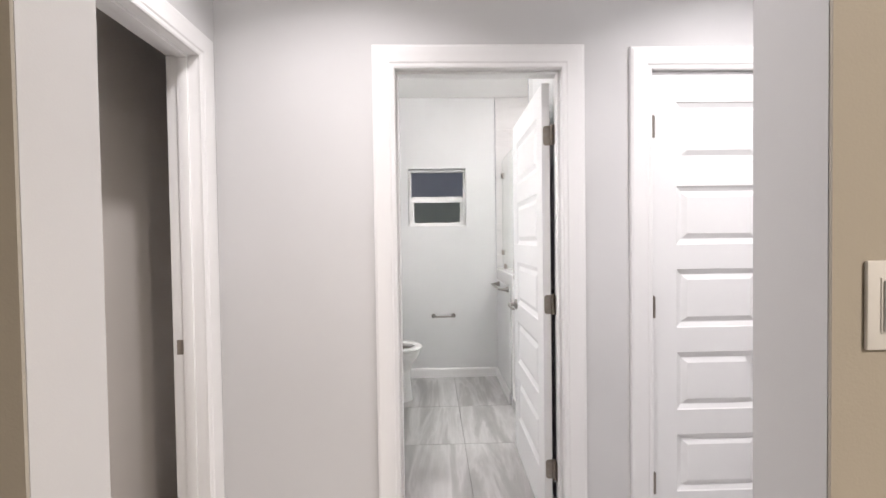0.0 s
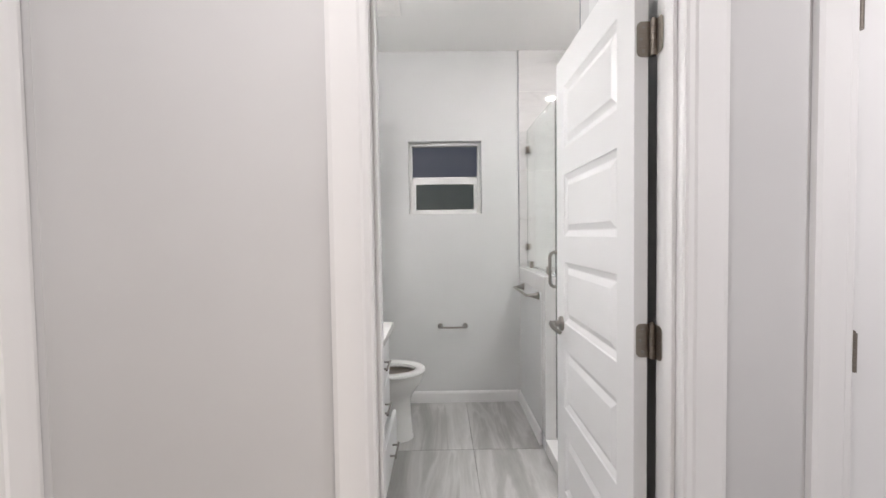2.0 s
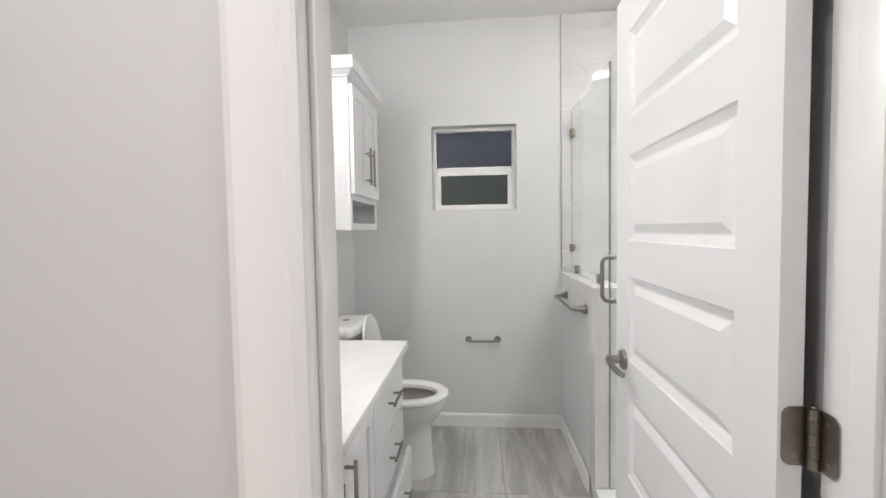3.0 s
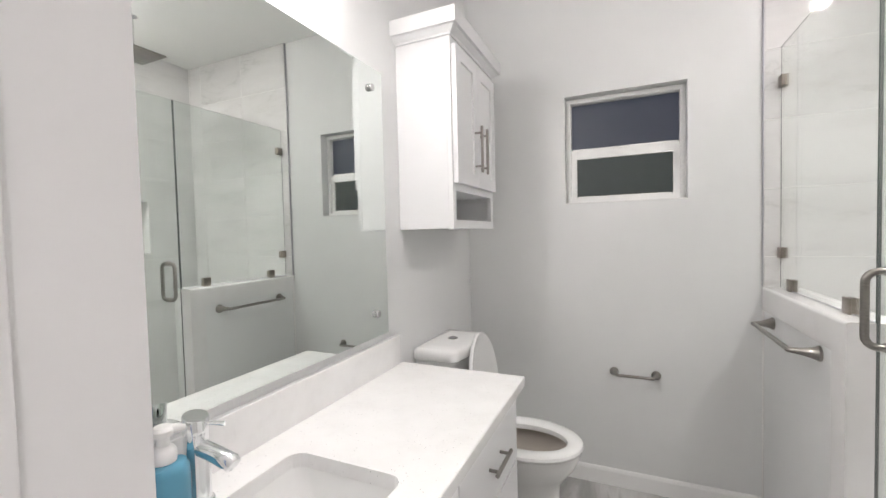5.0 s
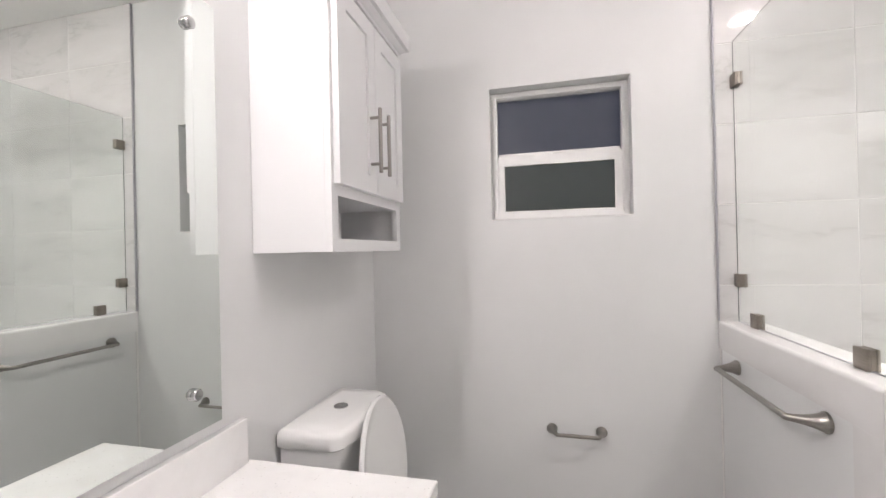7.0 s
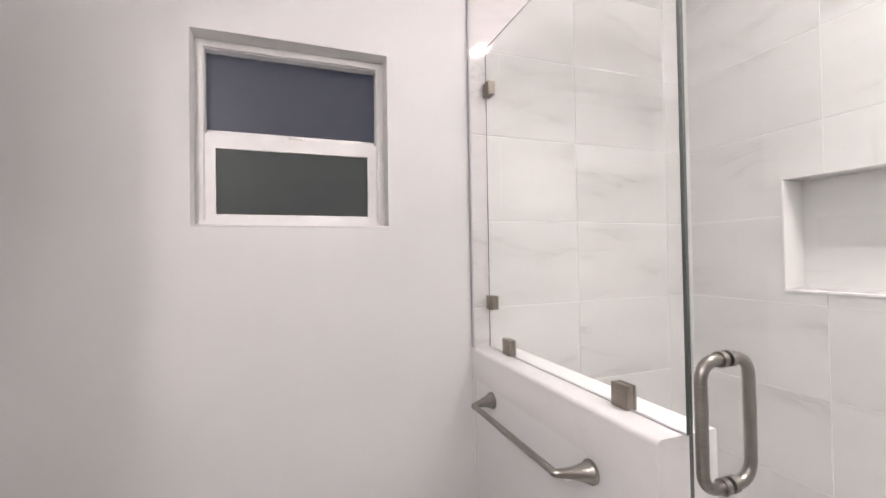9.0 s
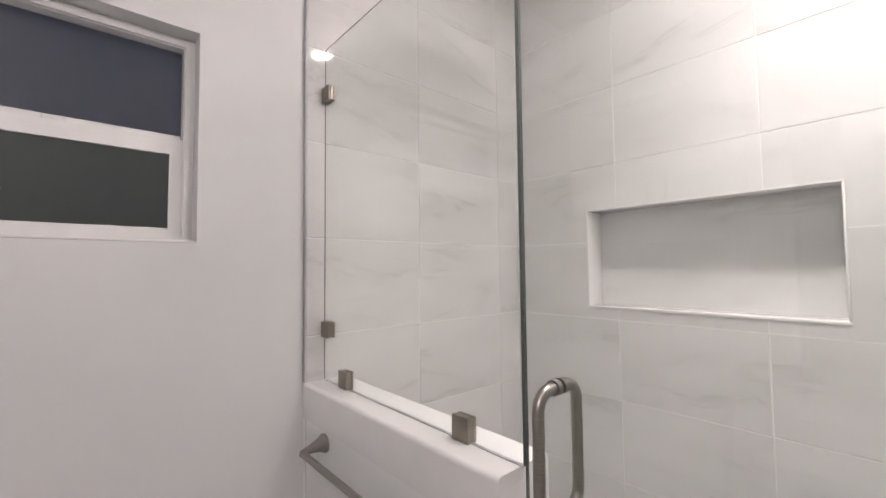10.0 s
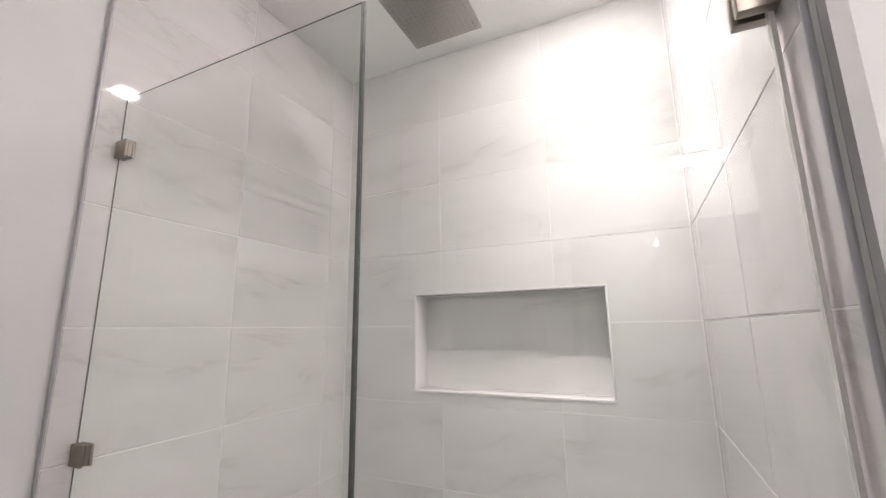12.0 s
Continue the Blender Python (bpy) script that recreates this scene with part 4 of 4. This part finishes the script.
bar("towel_bar", "brushed nickel towel bar with flared posts on the low wall", "towel bar", pose(HW0 - 0.0005, 3.512, 0.931, 0, 0, 90), 0.463, 0.075, 0.0085, 0.026)
bar("toilet_paper_holder", "brushed nickel paper roll bar with flared posts, empty", "paper holder", pose(0.231, YE - 0.0005, 0.609, 0, 0, 180), 0.195, 0.062, 0.0075, 0.022)

# ---- shower glass ----
GX = 0.727
pan = thing("glass_panel", "frameless clear glass shower panel held by nickel clips", "shower screen", GX, 0, 0)


def pane(name, parent, y0, y1, z0, z1, edges):
    ob = part(name, box(-0.004, 0.004, y0, y1, z0, z1), CLEAR, parent, "clear toughened glass", smooth=False)
    for e in edges:
        g = part("polished_edge", box(*e), EDGE, parent, "green polished glass edge", smooth=False)
        g.visible_shadow = False
    return ob


GT = 2.126
GE = 3.3275
pane("pane", pan, GE + 0.0015, YE - 0.014, 1.0725, GT, [(-0.0039, 0.0039, GE, GE + 0.0013, 1.0725, GT), (-0.0012, 0.0012, GE, YE - 0.014, GT + 0.0002, GT + 0.0010), (-0.0014, 0.0014, YE - 0.0138, YE - 0.0128, 1.0725, GT)])


def clip(parent, y0, y1, z0, z1):
    part("clip", box(-0.0125, -0.0056, y0, y1, z0, z1, 0.0012), DARK_NICKEL, parent, "square nickel glass clip")
    part("clip", box(0.0056, 0.0125, y0, y1, z0, z1, 0.0012), DARK_NICKEL, parent, "square nickel glass clip")
    part("clip_core", box(-0.0046, 0.0046, y0 + 0.001, y1 - 0.001, z0 + 0.003, z1 - 0.001), DARK_NICKEL, parent, "nickel bridge between the clip plates")


for yc in (3.969, 3.479):
    clip(pan, yc - 0.023, yc + 0.023, 1.0705, 1.120)
for zc in (1.973, 1.227):
    clip(pan, YE - 0.060, YE - 0.0135, zc - 0.024, zc + 0.024)

# grey strip that draws the shadow line where the pane meets the cap
part("shadow_line", box(-0.0042, 0.0042, GE + 0.002, YE - 0.016, 1.0706, 1.0722), ALU, pan, "thin grey strip standing for the shadow line under the glass", smooth=False)

gd = thing("glass_shower_door", "frameless clear glass shower door, shut, nickel pull handle", "shower door", GX, 0, 0)
pane("pane", gd, YN + 0.0103, GE - 0.005, 0.098, GT, [(-0.0039, 0.0039, GE - 0.0048, GE - 0.0036, 0.098, GT)])
part("edge_seal", box(-0.006, 0.006, YN + 0.0045, YN + 0.0100, 0.098, GT + 0.001), PLASTIC, gd, "clear white edge seal", smooth=False)
for zc in (1.915, 0.36):
    h = part("hinge", box(-0.022, -0.0056, YN + 0.0012, YN + 0.044, zc - 0.045, zc + 0.045, 0.0015), DARK_NICKEL, gd, "square nickel glass hinge")
    part("hinge", box(0.0056, 0.022, YN + 0.0012, YN + 0.044, zc - 0.045, zc + 0.045, 0.0015), DARK_NICKEL, gd, "square nickel glass hinge")
    part("wall_plate", box(-0.005, 0.005, YN + 0.0006, YN + 0.0062, zc - 0.045, zc + 0.045, 0.0012), DARK_NICKEL, gd, "nickel hinge plate")
bm = bmesh.new()
HY, HZ0, HZ1, HR = 3.260, 1.020, 1.221, 0.0096
for s in (-1, 1):
    x1 = s * 0.054
    pts = [(s * 0.007, HY, HZ1)] + arc((x1 - s * 0.030, HY, HZ1 - 0.030), (0, 0, 1), (s, 0, 0), 0.030, 0, 90) + arc((x1 - s * 0.030, HY, HZ0 + 0.030), (s, 0, 0), (0, 0, -1), 0.030, 0, 90) + [(s * 0.007, HY, HZ0)]
    bm_tube(bm, pts, HR, 18)
    for z in (HZ0, HZ1):
        bm_cyl(bm, (s * 0.0043, HY, z), (s * 0.014, HY, z), 0.0132, n=20)
part("handle", bm, NICKEL, gd, "brushed nickel tubular pull handle")

# ---- rain shower head ----
sh = thing("rain_shower_head", "square brushed rain shower head hanging from the ceiling", "shower head", 1.216, 3.416, CEIL)
bm = bmesh.new()
bm_lathe(bm, [(0.032, -0.0005), (0.032, -0.006), (0.024, -0.012), (0.012, -0.014)])
part("flange", bm, CHROME, sh)
bm = bmesh.new()
bm_cyl(bm, (0, 0, -0.012), (0, 0, -0.205), 0.011)
part("arm", bm, CHROME, sh)
bm = bmesh.new()
bm_lathe(bm, [(0.015, -0.205), (0.020, -0.210), (0.020, -0.222), (0.026, -0.2255)])
part("swivel", bm, CHROME, sh)
part("plate", box(-0.127, 0.127, -0.127, 0.127, -0.234, -0.226, 0.003), NICKEL, sh)
part("top_plate", box(-0.125, 0.125, -0.125, 0.125, -0.2259, -0.2250, 0.0003), CHROME, sh, "polished upper face")
bm = bmesh.new()
for i in range(13):
    for k in range(13):
        bm_cyl(bm, (-0.108 + 0.018 * i, -0.108 + 0.018 * k, -0.2335), (-0.108 + 0.018 * i, -0.108 + 0.018 * k, -0.2365), 0.0035, 0.0025, 6)
noz = part("nozzles", bm, plain("grey_rubber", (0.22, 0.22, 0.22), 0.6), sh, "grey rubber nozzles")

# ---- shower tiles ----
ROWS_Z = [0.013] + [0.293 + 0.305 * i for i in range(9)]
JOINT = 0.0030
tile_meshes = {}


def tile_mesh(w, h, bevel=True):
    key = (round(w, 4), round(h, 4), bevel)
    if key not in tile_meshes:
        bm = box(-w / 2, w / 2, 0.0, 0.0095, -h / 2, h / 2)
        if bevel:
            es = [e for e in bm.edges if all(v.co.y < 1e-4 for v in e.verts)]
            bmesh.ops.bevel(bm, geom=es, offset=0.0013, segments=1, affect="EDGES")
        tile_meshes[key] = mesh("tile", bm, TILE)
    return tile_meshes[key]


def cut(rect, hole):
    a, b, c, d = rect
    if hole is None or b <= hole[0] or a >= hole[1] or d <= hole[2] or c >= hole[3]:
        return [(rect, True)]
    out = []
    lo, hi = max(a, hole[0]), min(b, hole[1])
    if a < hole[0]:
        out.append((a, hole[0], c, d))
    if b > hole[1]:
        out.append((hole[1], b, c, d))
    if c < hole[2]:
        out.append((lo, hi, c, hole[2]))
    if d > hole[3]:
        out.append((lo, hi, hole[3], d))
    return [(r, False) for r in out]


def tile_wall(parent, cols, place, hole=None, top=CEIL):
    """Lay tiles in stacked rows on a wall; place(u, z) gives the pose of a tile centred there, whose face looks along local -y."""
    zs = [z for z in ROWS_Z if z < top - 0.02] + [top]
    for u0, u1 in zip(cols, cols[1:]):
        for z0, z1 in zip(zs, zs[1:]):
            for (a, b, c, d), whole in cut((u0 + JOINT / 2, u1 - JOINT / 2, z0 + JOINT / 2, z1 - JOINT / 2), hole):
                if b - a < 0.004 or d - c < 0.004:
                    continue
                ob = new("tile", tile_mesh(b - a, d - c, whole))
                ob.parent = parent
                ob.matrix_basis = place((a + b) / 2, (c + d) / 2)


side = bpy.data.objects["wall_shower_side"]
part("grout", wall_bm("y", YN, YE - 0.012, XS + 0.0018, XS + 0.0115, 0.012, CEIL - 0.001, [NICHE]), GROUT, side, smooth=False)
tile_wall(side, [YN, 3.166, 3.625, YE - 0.0115], lambda u, z: pose(XS, u, z, 0, 0, -90), NICHE)
north = bpy.data.objects["wall_bath_north"]
part("grout", box(XR, XS + 0.010, YE - 0.0107, YE - 0.0005, 0.0, CEIL - 0.001), GROUT, north, smooth=False)
tile_wall(north, [XR, 1.108, 1.565, XS - 0.001], lambda u, z: pose(u, YE - 0.0125, z, 0, 0, 0))
end = bpy.data.objects["wall_shower_end"]
part("grout", box(XR, XS + 0.010, YN - 0.0115, YN - 0.0018, 0.0, CEIL - 0.001), GROUT, end, smooth=False)
tile_wall(end, [XR, 1.100, 1.565, XS - 0.001], lambda u, z: pose(u, YN, z, 0, 0, 180))
# niche lining
y0, y1, z0, z1 = NICHE
part("niche_ledge", box(XS - 0.003, XS + 0.1045, y0, y1, z0 + 0.0003, z0 + 0.010, 0.002), SILL, side, "white stone niche ledge")
part("niche_head", box(XS - 0.003, XS + 0.1045, y0, y1, z1 - 0.006, z1 - 0.0003, 0.002), SILL, side)
part("niche_cheek", box(XS - 0.003, XS + 0.1045, y0 + 0.0003, y0 + 0.007, z0 + 0.0103, z1 - 0.0063, 0.002), SILL, side)
part("niche_cheek", box(XS - 0.003, XS + 0.1045, y1 - 0.007, y1 - 0.0003, z0 + 0.0103, z1 - 0.0063, 0.002), SILL, side)
for yc in (YN + 0.0015, YE - 0.0140):
    part("caulk_line", box(XS - 0.0032, XS - 0.0002, yc - 0.0015, yc + 0.0015, 0.013, CEIL - 0.002, 0.0012), GROUT, side, "white caulk line in the corner")

# ---- floor tiles ----
floor = bpy.data.objects["floor"]
bm = box(-0.3035, 0.3035, -0.3085, 0.3085, -0.0075, 0.0)
es = [e for e in bm.edges if all(v.co.z > -1e-4 for v in e.verts)]
bmesh.ops.bevel(bm, geom=es, offset=0.001, segments=1, affect="EDGES")
floor_mesh = mesh("tile", bm, FLOOR_TILE)
bm = box(-0.3035, 0.3035, -0.3685, 0.3685, -0.0075, 0.0)
es = [e for e in bm.edges if all(v.co.z > -1e-4 for v in e.verts)]
bmesh.ops.bevel(bm, geom=es, offset=0.001, segments=1, affect="EDGES")
last_row = mesh("tile", bm, FLOOR_TILE)
for i in range(-5, 5):
    for k in range(-8, 2):
        ob = new("tile", last_row if k == 1 else floor_mesh)
        ob.parent = floor
        ob.matrix_basis = pose(0.230 + 0.305 + 0.610 * i, 2.773 + 0.310 + 0.620 * k + (0.060 if k == 1 else 0), 0)
